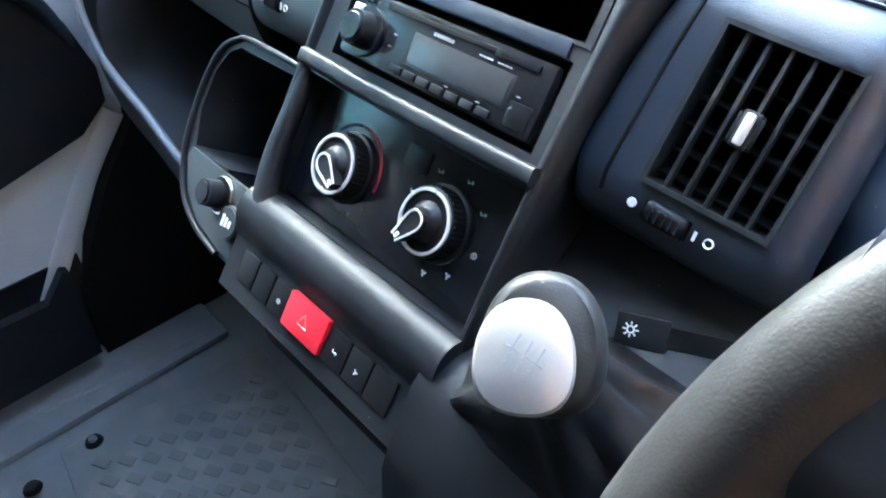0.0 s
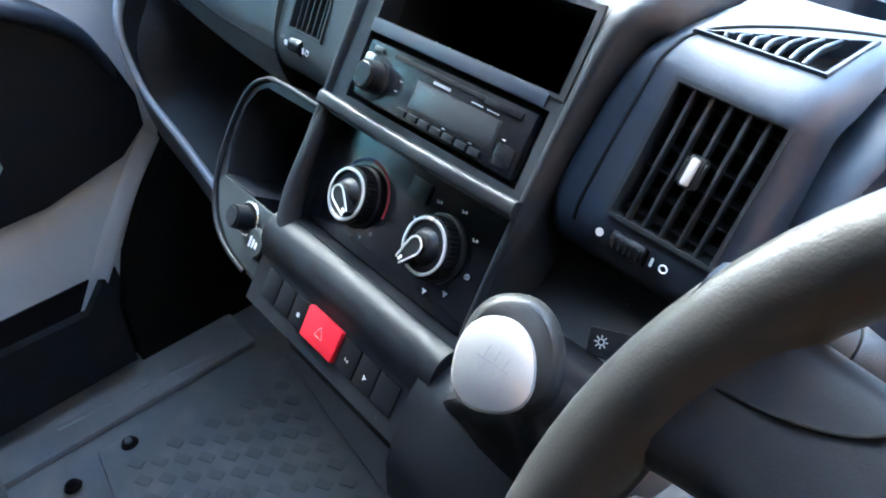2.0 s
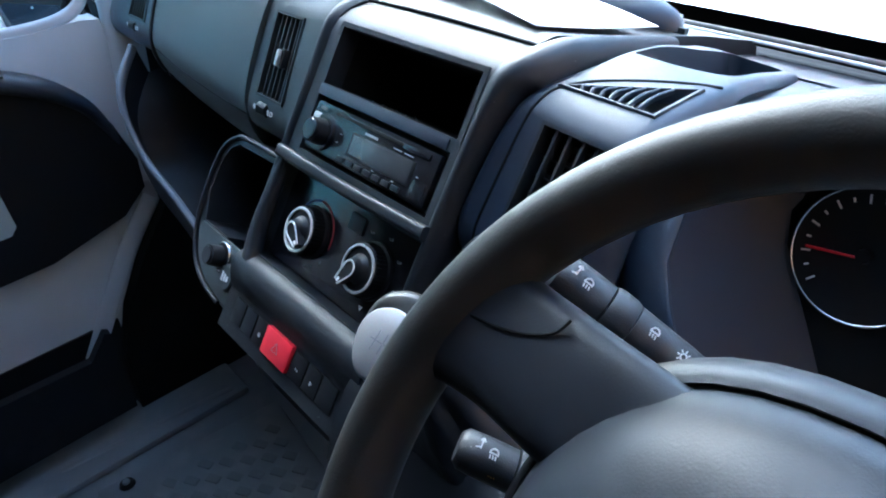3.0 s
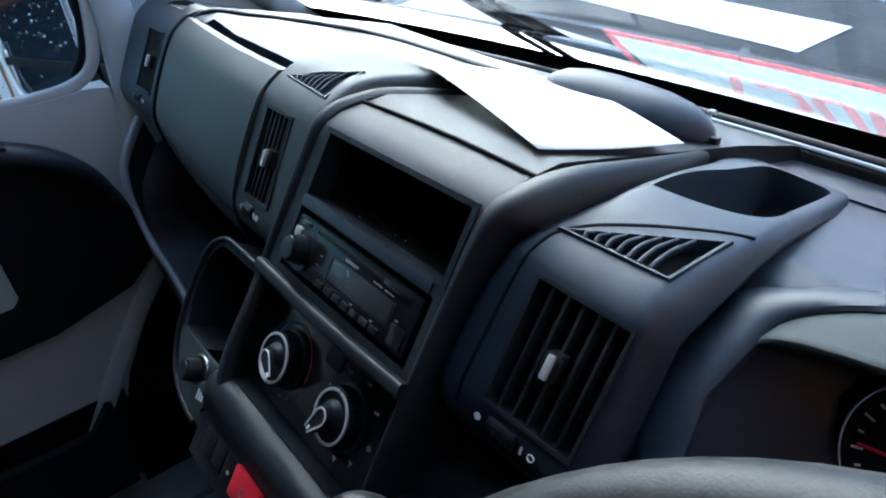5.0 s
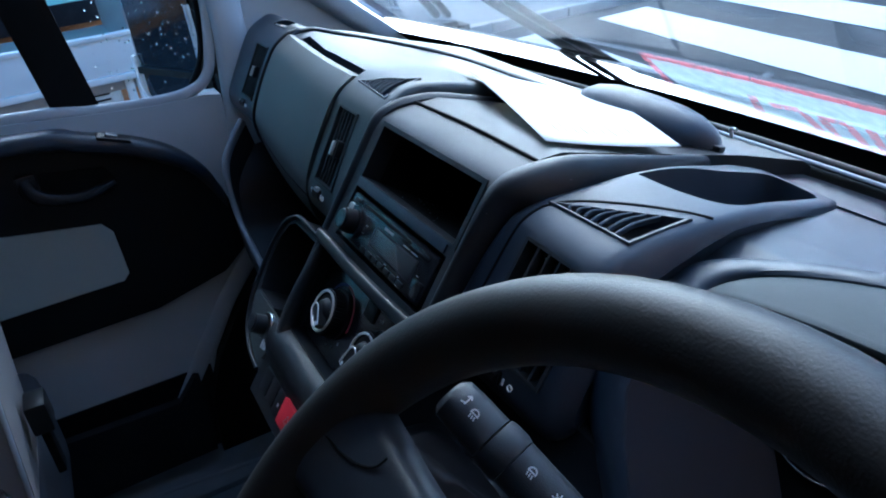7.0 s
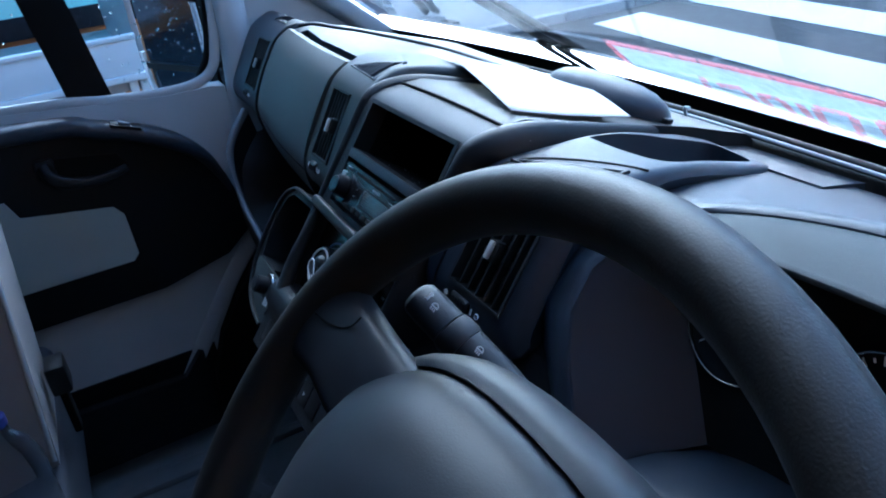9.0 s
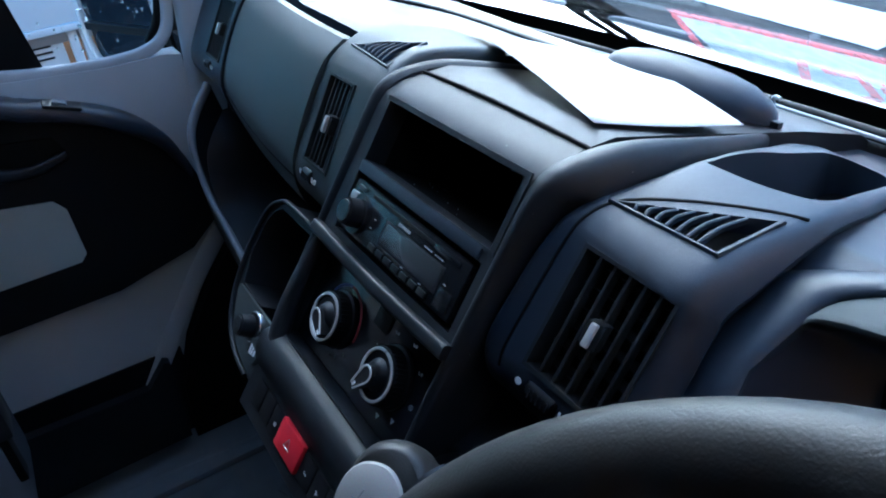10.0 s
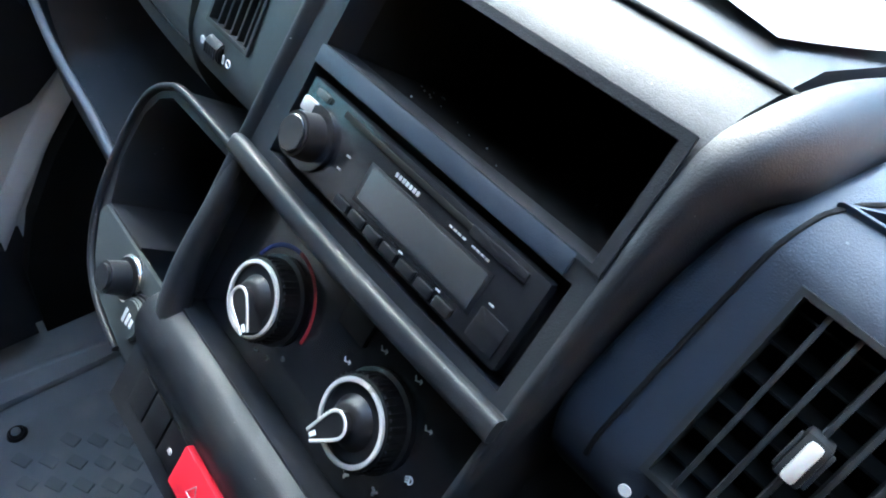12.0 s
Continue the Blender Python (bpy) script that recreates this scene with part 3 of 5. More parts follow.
HOOP_R = [(0.106, 0.113), (0.108, 0.1145), (0.1085, 0.115), (0.1085, 0.1165), (0.1095, 0.1215), (0.1095, 0.130), (0.111, 0.1385), (0.114, 0.1445), (0.1165, 0.1465), (0.119, 0.146), (0.120, 0.140), (0.116, 0.130), (0.109, 0.118), (0.1005, 0.102)]
HOOP_L = [(-0.108, -0.120), (-0.108, -0.122), (-0.108, -0.123), (-0.108, -0.123), (-0.106, -0.124), (-0.105, -0.125), (-0.105, -0.126), (-0.105, -0.127), (-0.104, -0.126), (-0.102, -0.124), (-0.095, -0.115), (-0.085, -0.10), (-0.072, -0.083), (-0.055, -0.057)]


def hoop(edges, lift):
    """A roll over the stack: flush on its inner side, falling away on its outer side."""
    line = smooth_path([(0, y, z) for y, z in RIBS], 6)
    lims = smooth_path([(a, b, 0) for a, b in edges], 6)
    rings = []
    for i, (p, e) in enumerate(zip(line, lims)):
        d = (line[min(i + 1, len(line) - 1)] - line[max(i - 1, 0)]).normalized()
        nrm = Vector((0, -d.z, d.y))
        w = e.y - e.x
        k = min(1.0, abs(w) / 0.02)
        sec = ((0.0, -0.004), (0.03, 0.0002), (0.2, 0.0012 + lift * 0.6), (0.4, 0.0016 + lift), (0.58, 0.001 + lift), (0.74, -0.001 + lift * 0.6), (0.87, -0.0045), (0.96, -0.0095), (1.0, -0.016), (1.02, -0.04), (0.0, -0.04))
        rings.append([p + Vector((e.x + w * a, 0, 0)) + nrm * (b * k) for a, b in sec])
    return loft(rings)


part("hoop", hoop(HOOP_R, 0.002), DASH, dash)
part("hoop", hoop(HOOP_L, 0.003), DASH, dash)


def moulding(profile, xl, xr, tilt=0.0, turn=0.0, floor_z=0.79, roll=lambda y: 1.0, near=1.0):
    """A moulded block: a side profile (y, z) drawn across between two edges, rolled over at both."""
    line = smooth_path([(0, y, z) for y, z in profile], 4)
    ends = (xl(profile[-1][0]) + 0.012, xr(profile[-1][0]) - 0.012)
    rings = []
    for i, p in enumerate(line):
        d = (line[min(i + 1, len(line) - 1)] - line[max(i - 1, 0)]).normalized()
        nrm = Vector((0, -d.z, d.y))
        a, b = xl(p.y), xr(p.y)
        soft = roll(p.y)
        cols = [(a, -0.016), (a + 0.0012 * near, -0.0085 * near), (a + 0.0045 * near, -0.0035 * near), (a + 0.009 * near, -0.001 * near), (a + 0.015 * near, 0.0)]
        cols += [(a + 0.015 + (b - 0.020 * soft - a - 0.015) * k / 6, 0.0) for k in range(1, 6)]
        cols += [(b - 0.020 * soft, 0.0), (b - 0.013 * soft, -0.0012 * soft), (b - 0.0075 * soft, -0.0045 * soft), (b - 0.003 * soft, -0.0105 * soft), (b, -0.020 * soft)]
        ring = []
        for x, n in cols:
            q = p + nrm * n
            f = max(0.0, min(1.0, (0.945 - q.z) / 0.03))
            ring.append(Vector((x, q.y + turn * f * (x - 0.16), q.z - tilt * (x - 0.16))))
        core = (line[0].y + line[-1].y) / 2
        ring += [Vector((ends[1], core, floor_z)), Vector((ends[0], core, floor_z))]
        rings.append(ring)
    bm = loft(rings)
    bmesh.ops.remove_doubles(bm, verts=bm.verts, dist=1e-6)
    bmesh.ops.dissolve_degenerate(bm, edges=bm.edges, dist=1e-6)
    return bm


def curve_of(*pts):
    """A value that follows y, straight from point to point."""
    def value(y):
        for (y0, v0), (y1, v1) in zip(pts, pts[1:]):
            if y <= y1:
                return v0 + (v1 - v0) * max(0.0, (y - y0) / (y1 - y0))
        return pts[-1][1]
    return value


# passenger side, curving away towards the pillar
def bend(bm):
    for v in bm.verts:
        if v.co.x < -0.235:
            v.co.y += 0.034 * ((-0.235 - v.co.x) / 0.36) ** 1.7
            v.co.z -= 0.008 * ((-0.235 - v.co.x) / 0.36) ** 1.7
    return bm


prof_l = [(0.09, 0.775), (0.066, 0.795), (0.052, 0.84), (0.060, 0.89), (0.079, 0.93), (0.094, 0.9525), (0.112, 0.9665), (0.14, 0.9705), (0.2, 0.955), (0.3, 0.92),
          (0.42, 0.880), (0.432, 0.872), (0.436, 0.80), (0.436, 0.62), (0.22, 0.62), (0.22, 0.775)]
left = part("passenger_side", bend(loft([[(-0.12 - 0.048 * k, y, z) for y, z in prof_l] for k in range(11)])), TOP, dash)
cut(left, loft([[(-0.54, 0.137, z), (-0.42, 0.117, z), (-0.21, 0.1065, z), (-0.21, 0.123, z), (-0.42, 0.135, z), (-0.54, 0.153, z)] for z in (0.9, 1.0)]))
GL = [(p.y, p.z) for p in smooth_path([(0, 0.079, 0.772), (0, 0.046, 0.785), (0, 0.027, 0.812), (0, 0.021, 0.845), (0, 0.0275, 0.872), (0, 0.048, 0.911), (0, 0.071, 0.946), (0, 0.085, 0.9595), (0, 0.103, 0.9695)], 3)]
gl_in = [(y + 0.012, z - 0.004) for y, z in GL]
bm = loft([[(x, y, z) for y, z in GL + gl_in[::-1]] for x in [-0.236 - 0.0362 * k for k in range(11)]])
glove = part("glovebox_door", bend(bevel_all(bm, 0.0025, 2, 50)), GREYP, dash, "mid grey glovebox lid")
part("glovebox_seam", bend(sweep([(-0.595 + 0.0359 * k, 0.0212, 0.8445) for k in range(11)], 0.0016, 0.0016)), DEEP, glove)
MIDP = [(0.046, 0.820), (0.032, 0.8245), (0.0245, 0.834), (0.0225, 0.846), (0.0245, 0.858), (0.0305, 0.871), (0.0525, 0.909), (0.0755, 0.9455), (0.088, 0.9585), (0.105, 0.968), (0.13, 0.9745), (0.17, 0.9685), (0.22, 0.954)]
mid_panel = part("vent_panel", moulding(MIDP, lambda y: -0.2352, lambda y: -0.118, floor_z=0.81, roll=lambda y: 0.5, near=0.2), GREYP, dash)
ENDP = [(y + 0.036, z - 0.008) for y, z in MIDP[:-2]] + [(0.2, 0.945), (0.3, 0.908), (0.40, 0.875), (0.42, 0.862)]
end_panel = part("vent_panel", moulding(ENDP, lambda y: -0.80, lambda y: -0.592, floor_z=0.80, roll=lambda y: 0.4), TOP, dash)
for x in (-0.604,):
    part("glovebox_band", bend(sweep([(x, y - 0.001, z) for y, z in GL[::2] + [(0.112, 0.9705), (0.122, 0.972)]], 0.012, 0.007, up=(0, -0.5, 0.85), n=3)), DASH, dash)
def top_l(x, y):
    """Height of the passenger side's top."""
    k = (max(0.0, -0.235 - x) / 0.36) ** 1.7
    y -= 0.034 * k
    for (y0, z0), (y1, z1) in zip(prof_l[5:], prof_l[6:11]):
        if y <= y1:
            return z0 + (z1 - z0) * (y - y0) / (y1 - y0) - 0.008 * k
    return 0.87


part("rear_ridge", sweep([(x, y, top_l(x, y) + 0.001) for x, y in ((-0.603, 0.155), (-0.575, 0.175), (-0.535, 0.205), (-0.513, 0.245), (-0.485, 0.30), (-0.43, 0.342), (-0.322, 0.35), (-0.20, 0.34), (-0.13, 0.338))], 0.011, 0.008, n=10), DASH, dash)

LIP = [(-0.705, 0.055, 0.815), (-0.668, 0.004, 0.762), (-0.63, -0.005, 0.68), (-0.53, -0.005, 0.635), (-0.42, -0.01, 0.605), (-0.25, -0.02, 0.60)]
lp = smooth_path(LIP, 6)
part("shelf_lip", sweep(LIP, 0.010, 0.016), LIPM, dash, "pale edge of the open shelf")
bm = loft([[p + Vector((0, 0.003, 0)), p + Vector((0, 0.012, -0.045)), p + Vector((0, 0.22, -0.03)), p + Vector((0, 0.22, -0.045)), p + Vector((0, -0.002, -0.055)), p + Vector((0, -0.004, 0))] for p in lp])
part("open_shelf", bm, DASH, dash, "dark open shelf bin")
part("shelf_rib", span(-0.42, -0.24, 0.05, 0.056, 0.575, 0.60, 0.002), DASH, dash)
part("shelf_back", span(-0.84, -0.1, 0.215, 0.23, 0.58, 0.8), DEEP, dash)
part("corner_post", sweep([(-0.838, 0.09, 1.38), (-0.832, 0.095, 1.0), (-0.825, 0.085, 0.85), (-0.82, 0.065, 0.7), (-0.825, 0.045, 0.55)], 0.05, 0.06, up=(0, -1, 0)), PALE, shell, "pale pillar trim")

# cup and phone pod beside the stack
POD = [(-0.106, -0.184), (-0.146, -0.184), (-0.19, -0.177), (-0.222, -0.161), (-0.243, -0.13), (-0.25, -0.09), (-0.247, -0.05), (-0.238, -0.030), (-0.222, -0.019), (-0.20, -0.014), (-0.106, -0.014)]
pod = part("cup_pod", prism(POD, -0.13, -0.013, lambda u, v, w: MC @ Vector((u, v, w))), DASH, dash)
POCK = [(-0.119, -0.115), (-0.19, -0.118), (-0.232, -0.118), (-0.243, -0.088), (-0.240, -0.05), (-0.230, -0.032), (-0.216, -0.024), (-0.119, -0.022)]
cut(pod, prism(POCK, -0.11, 0.05, lambda u, v, w: MC @ Vector((u, v, w))), cyl((-0.143, -0.118, -0.09), 0.032, 0.034, 0.2, MC, 32))
part("pod_rim", sweep([MC @ Vector((x, s, -0.012)) for x, s in [(-0.15, -0.183)] + POD[2:] ], 0.005, 0.007, up=OUT), DASH, dash)
part("plug_plate", prism([(-0.115, -0.180), (-0.148, -0.179), (-0.189, -0.172), (-0.217, -0.156), (-0.236, -0.128), (-0.232, -0.12), (-0.115, -0.12)], -0.014, -0.0105, lambda u, v, w: MC @ Vector((u, v, w))), GREYP, dash, "grey socket plate")
# rounded shoulder beside the heater panel
part("shoulder", sweep([MC @ Vector(p) for p in ((-0.088, -0.124, 0.001), (-0.099, -0.113, 0.001), (-0.1075, -0.085, 0.0), (-0.110, -0.05, -0.002), (-0.111, -0.01, -0.005), (-0.111, 0.01, -0.008))], 0.016, 0.016, up=OUT, taper=lambda t: 1.25 - 0.45 * t), DASH, dash)

part("lower_fascia", prism([(-0.098, 0.702), (-0.094, 0.66), (-0.085, 0.60), (-0.03, 0.60), (-0.03, 0.70)], -0.125, 0.1005, lambda u, v, w: (w, u, v)), DEEP, dash)

# driver side block and binnacle


def refine(poly, n):
    """The same outline with n steps along each of its edges."""
    return [(a[0] + (b[0] - a[0]) * k / n, a[1] + (b[1] - a[1]) * k / n) for a, b in zip(poly, poly[1:] + poly[:1]) for k in range(n)]


DRVP = [(0.040, 0.812), (0.0295, 0.8155), (0.024, 0.824), (0.0228, 0.836), (0.0245, 0.847), (0.0295, 0.8585), (0.0525, 0.894), (0.0745, 0.9265), (0.084, 0.936), (0.097, 0.942), (0.115, 0.9452), (0.15, 0.947), (0.185, 0.945), (0.215, 0.939), (0.25, 0.928), (0.29, 0.912), (0.33, 0.8965), (0.36, 0.884), (0.376, 0.8765), (0.387, 0.869), (0.393, 0.858), (0.395, 0.842)]
edge_l = curve_of((0.0, 0.1165), (0.03, 0.1175), (0.06, 0.1245), (0.09, 0.136), (0.12, 0.144), (0.15, 0.148), (0.2, 0.1465), (0.25, 0.137), (0.29, 0.125), (0.33, 0.112), (0.36, 0.108), (0.4, 0.106))
edge_r = curve_of((0.0, 0.247), (0.115, 0.247), (0.15, 0.2455), (0.19, 0.242), (0.25, 0.231), (0.29, 0.2205), (0.33, 0.211), (0.36, 0.203), (0.38, 0.196), (0.395, 0.184))
block_line = smooth_path([(0, y, z) for y, z in DRVP], 4)
seam_x = curve_of((0.02, 0.138), (0.05, 0.143), (0.084, 0.1492), (0.097, 0.152), (0.110, 0.158), (0.125, 0.169), (0.150, 0.194), (0.165, 0.210), (0.178, 0.225), (0.187, 0.238))
seam_pts = []
for p, q in list(zip(block_line, block_line[1:]))[14:]:
    if p.y < 0.187:
        x = seam_x(p.y)
        n = Vector((0, p.z - q.z, q.y - p.y)).normalized() * 0.0002
        seam_pts.append((x, p.y + n.y + 0.10 * max(0.0, min(1.0, (0.945 - p.z) / 0.03)) * (x - 0.16), p.z + n.z - 0.13 * (x - 0.16)))
part("panel_seam", sweep(seam_pts, 0.0022, 0.0016, n=2, m=8, up=(0, -0.6, 0.8)), DEEP, dash)
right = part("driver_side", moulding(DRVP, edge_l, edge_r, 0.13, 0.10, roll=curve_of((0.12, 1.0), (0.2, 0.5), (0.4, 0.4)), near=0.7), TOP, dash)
prof_b = [(0.15, 0.72), (0.152, 0.86), (0.160, 0.884), (0.172, 0.899), (0.188, 0.908), (0.21, 0.911), (0.25, 0.905), (0.3, 0.891), (0.366, 0.872), (0.42, 0.858), (0.436, 0.85), (0.44, 0.6), (0.15, 0.6)]
part("driver_end", loft([[(edge_r(u) - 0.012 if w < 0.25 else w, u if w < 0.27 else max(u, 0.195), v) for u, v in refine(prof_b, 8)] for w in (0.0, 0.262, 0.285, 0.84)]), TOP, dash)
tray_out = [(p.x, p.y) for p in smooth_path([(0.157, 0.184, 0), (0.19, 0.1925, 0), (0.214, 0.207, 0), (0.2225, 0.226, 0), (0.2185, 0.255, 0), (0.2065, 0.305, 0), (0.196, 0.343, 0), (0.190, 0.355, 0), (0.179, 0.3625, 0), (0.150, 0.366, 0), (0.139, 0.361, 0), (0.1355, 0.349, 0), (0.141, 0.315, 0), (0.148, 0.27, 0), (0.1535, 0.215, 0), (0.157, 0.184, 0)], 4)][:-1]
VENT_R = axes(Vector((0.162, 0.0275, 0.8575)) + Vector((0.985, 0.10, -0.13)) * 0.0345 + Vector((0, 0.56, 0.83)) * 0.043, (0.985, 0.10, -0.13), (0, 0.56, 0.83))
VENT_M = axes((-0.188, 0.0525, 0.9088), (1, 0, 0), (0, 0.52, 0.854))
VENT_L = axes((-0.672, 0.0885, 0.9008), (1, 0, 0), (0, 0.52, 0.854))
DEM_R = [Vector((0.1575, 0.105, 0.9442)), Vector((0.2285, 0.165, 0.9375)), Vector((0.2270, 0.1155, 0.9363))]
cut(right, prism(tray_out, 0.80, 1.0, lambda u, v, w: (u, v, w)), span(-0.0345, 0.0345, -0.043, 0.043, -0.04, 0.03, mx=VENT_R),
    prism([(p.x, p.y) for p in DEM_R], 0.918, 1.0, lambda u, v, w: (u, v, w)))
DEM_M = [Vector((-0.212, 0.1035, 0.967)), Vector((-0.142, 0.142, 0.9735)), Vector((-0.136, 0.099, 0.965))]
DEM_L = [Vector((-0.712, 0.146, 0.960)), Vector((-0.648, 0.195, 0.947)), Vector((-0.642, 0.146, 0.9605))]
cut(mid_panel, span(-0.026, 0.026, -0.044, 0.044, -0.04, 0.03, mx=VENT_M), prism([(p.x, p.y) for p in DEM_M], 0.952, 1.0, lambda u, v, w: (u, v, w)))
cut(end_panel, span(-0.0305, 0.0305, -0.044, 0.044, -0.04, 0.03, mx=VENT_L), prism([(p.x, p.y) for p in DEM_L], 0.93, 1.0, lambda u, v, w: (u, v, w)))


# ---- binnacle and gauges ----
def arch(y, cx, half, base, top, n=20):
    return [Vector((cx + half * math.cos(math.pi * (1 - i / n)), y, base + (top - base) * math.sin(math.pi * i / n) ** 0.7)) for i in range(n + 1)]


bin_ = thing("instrument_binnacle", "dark instrument binnacle with a pale grey hood", "instrument panel")


def hood_edge(u, back):
    """A point of the hood's front lip (back 0) to its rear seam (back 1)."""
    s = math.sin(math.pi * u) ** 0.5 if 0 < u < 1 else 0.0
    bulge = 0.005 * math.sin(math.pi * back) * s
    return Vector((0.515 + 0.24 * (2 * u - 1), 0.134 - 0.004 * s + back * (0.006 + 0.068 * s), 0.909 + 0.039 * s + bulge))


US = [0.5 - 0.5 * math.cos(math.pi * i / 40) for i in range(41)]
hood = part("hood", loft([[hood_edge(u, b) for u in US] for b in (0, 0.12, 0.3, 0.5, 0.7, 0.88, 1)], closed=False), HOODP, bin_, "pale grey hood")
part("hood_lip", loft([[hood_edge(u, 0) + Vector((0, dy, dz)) for u in US] for dy, dz in ((0.003, 0.0006), (0.0, 0.0003), (-0.0018, -0.001), (-0.0022, -0.003), (-0.001, -0.0055), (0.010, -0.010))], closed=False), HOODP, hood)
LEG = [((0.345, 0.03, 0.765), (-0.7, 0, -0.7), (0, -0.8, 0.6)), ((0.315, 0.043, 0.808), (-0.85, 0, -0.5), (0, -0.8, 0.6)), ((0.293, 0.057, 0.838), (-0.95, 0, -0.3), (0, -0.8, 0.6)), ((0.277, 0.072, 0.862), (-1, 0, 0), (0, -0.8, 0.6)), ((0.270, 0.10, 0.888), (-1, 0.1, 0), (0, -0.7, 0.7))]
seam = [tuple(Vector(v) for v in row) for row in LEG]
for u in US:
    e = min(1.0, math.sin(math.pi * u) * 2.2)
    side = -1 if u < 0.5 else 1
    seam.append((hood_edge(u, 1), Vector((side * (1 - e) * 0.95, 0.3 + 0.7 * e, -0.22 * e)), Vector((0, -0.5 * (1 - e), 1))))
seam += [tuple(Vector((1.03 - v.x, v.y, v.z)) if n == 0 else Vector((-v.x, v.y, v.z)) for n, v in enumerate(row)) for row in reversed(seam[:len(LEG)])]
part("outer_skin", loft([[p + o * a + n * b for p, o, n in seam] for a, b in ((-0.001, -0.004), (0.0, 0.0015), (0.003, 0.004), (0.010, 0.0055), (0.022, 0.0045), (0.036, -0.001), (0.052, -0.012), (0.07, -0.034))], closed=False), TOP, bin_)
front = [p for p, o, n in seam[:len(LEG)]] + [hood_edge(u, 0) + Vector((0, 0.003, -0.008)) for u in US] + [p for p, o, n in seam[-len(LEG):]]


def recess(p, k):
    """From the opening's edge (k 0) back to the dials' plane (k 1)."""
    z = 0.80 + (p.z - 0.80) * 0.80
    q = Vector((0.515 + (p.x - 0.515) * 0.84, 0.163 + (z - 0.859) * 0.43, z))
    return p.lerp(q, k) + Vector((0.006 * math.sin(math.pi * k) * (1 if p.x > 0.515 else -1), 0, 0))


part("cowl_wall", loft([[recess(p, k) for p in front] for k in (0, 0.1, 0.3, 0.55, 0.8, 1)], closed=False), COWL, bin_)
bm = bmesh.new()
bm.faces.new([bm.verts.new(recess(p, 0.98)) for p in front])
part("dial_face", bm, DEEP, bin_)
for gx, gr in ((0.363, 0.045), (0.655, 0.045), (0.47, 0.03), (0.56, 0.03)):
    gm = axes((gx, 0.165, 0.859), (1, 0, 0), (0, 0.395, 0.919)) @ pose(0, 0, 0.005)
    g = part("dial", cyl((0, 0, -0.004), gr, gr, 0.004, gm, 40), BLACK, bin_)
    ring = [gm @ Vector((gr * math.cos(2 * math.pi * k / 48), gr * math.sin(2 * math.pi * k / 48), 0.003)) for k in range(49)]
    part("dial_rim", sweep(ring, 0.0022, 0.004, n=1, up=gm.to_3x3() @ Vector((0, 0, 1)), m=8), CHROME, g, "thin chrome rim")
    marks = bmesh.new()
    for k in range(19):
        a = radians(225 - 270 * k / 18)
        add_box(marks, (0, 0, 0), (0.006 if k % 2 == 0 else 0.003, 0.0012, 0.0006), 0, gm @ pose(0.82 * gr * math.cos(a), 0.82 * gr * math.sin(a), 0.001, 0, 0, math.degrees(a)))
    part("scale_marks", marks, WHITE, g)
    part("needle", box((0, 0, 0), (gr * 0.8, 0.0016, 0.001), 0, gm @ pose(-gr * 0.4, -0.004, 0.003, 0, 0, 8)), RED, g)
    part("needle_cap", cyl((0, 0, 0), 0.005, 0.0045, 0.005, gm, 20), BLACK, g)

part("knee_panel", bevel_all(span(0.37, 0.84, 0.10, 0.16, 0.3, 0.74), 0.02), DASH, dash)
# steering column shroud
shroud = thing("column_shroud", "dark grey steering column shroud", "column shroud")
WM = axes((0.49, -0.17, 0.909), (1, 0, 0), (0, 0.643, 0.766))


def cover(rows, n=40):
    """Rounded shell of oval rings down the column: depth, half width, half height, centre."""
    return loft([[WM @ Vector((w * math.copysign(abs(math.cos(a)) ** 0.8, math.cos(a)), c + h * math.copysign(abs(math.sin(a)) ** 0.8, math.sin(a)), z)) for a in [2 * math.pi * k / n for k in range(n)]] for z, w, h, c in rows])


part("upper_cover", cover(((-0.035, 0.074, 0.048, 0.02), (-0.10, 0.080, 0.056, 0.018), (-0.15, 0.083, 0.060, 0.014), (-0.185, 0.081, 0.058, 0.008), (-0.21, 0.074, 0.052, 0.0), (-0.232, 0.060, 0.042, -0.012), (-0.245, 0.04, 0.028, -0.022), (-0.25, 0.012, 0.01, -0.03))), TOP, shroud)
part("column_dome", loft([arch(y, 0.47, h, 0.70, t, 32) for y, h, t in ((-0.06, 0.08, 0.80), (-0.04, 0.11, 0.818), (0.0, 0.135, 0.826), (0.05, 0.142, 0.818), (0.09, 0.14, 0.803), (0.13, 0.13, 0.785), (0.17, 0.12, 0.76))]), TOP, shroud)
part("lower_cover", cover(((-0.04, 0.064, 0.04, -0.05), (-0.16, 0.066, 0.045, -0.07), (-0.27, 0.06, 0.045, -0.095), (-0.33, 0.05, 0.04, -0.11))), DASH, shroud)

# ---- steering wheel ----
wheel = thing("steering_wheel", "worn black steering wheel with a broad hub", "steering wheel")
R, r = 0.192, 0.0157
bm = bmesh.new()
rings = []
for i in range(96):
    a = 2 * math.pi * i / 96
    rings.append([WM @ Vector(((R + r * math.cos(b)) * math.cos(a), (R + r * math.cos(b)) * math.sin(a), r * 1.08 * math.sin(b))) for b in [2 * math.pi * j / 18 for j in range(18)]])
rows = [[bm.verts.new(p) for p in ring] for ring in rings]
for i in range(96):
    for j in range(18):
        A, B = rows[i], rows[(i + 1) % 96]
        bm.faces.new((A[j], A[(j + 1) % 18], B[(j + 1) % 18], B[j]))
part("rim", bm, LEATHER, wheel, "worn grained rim")


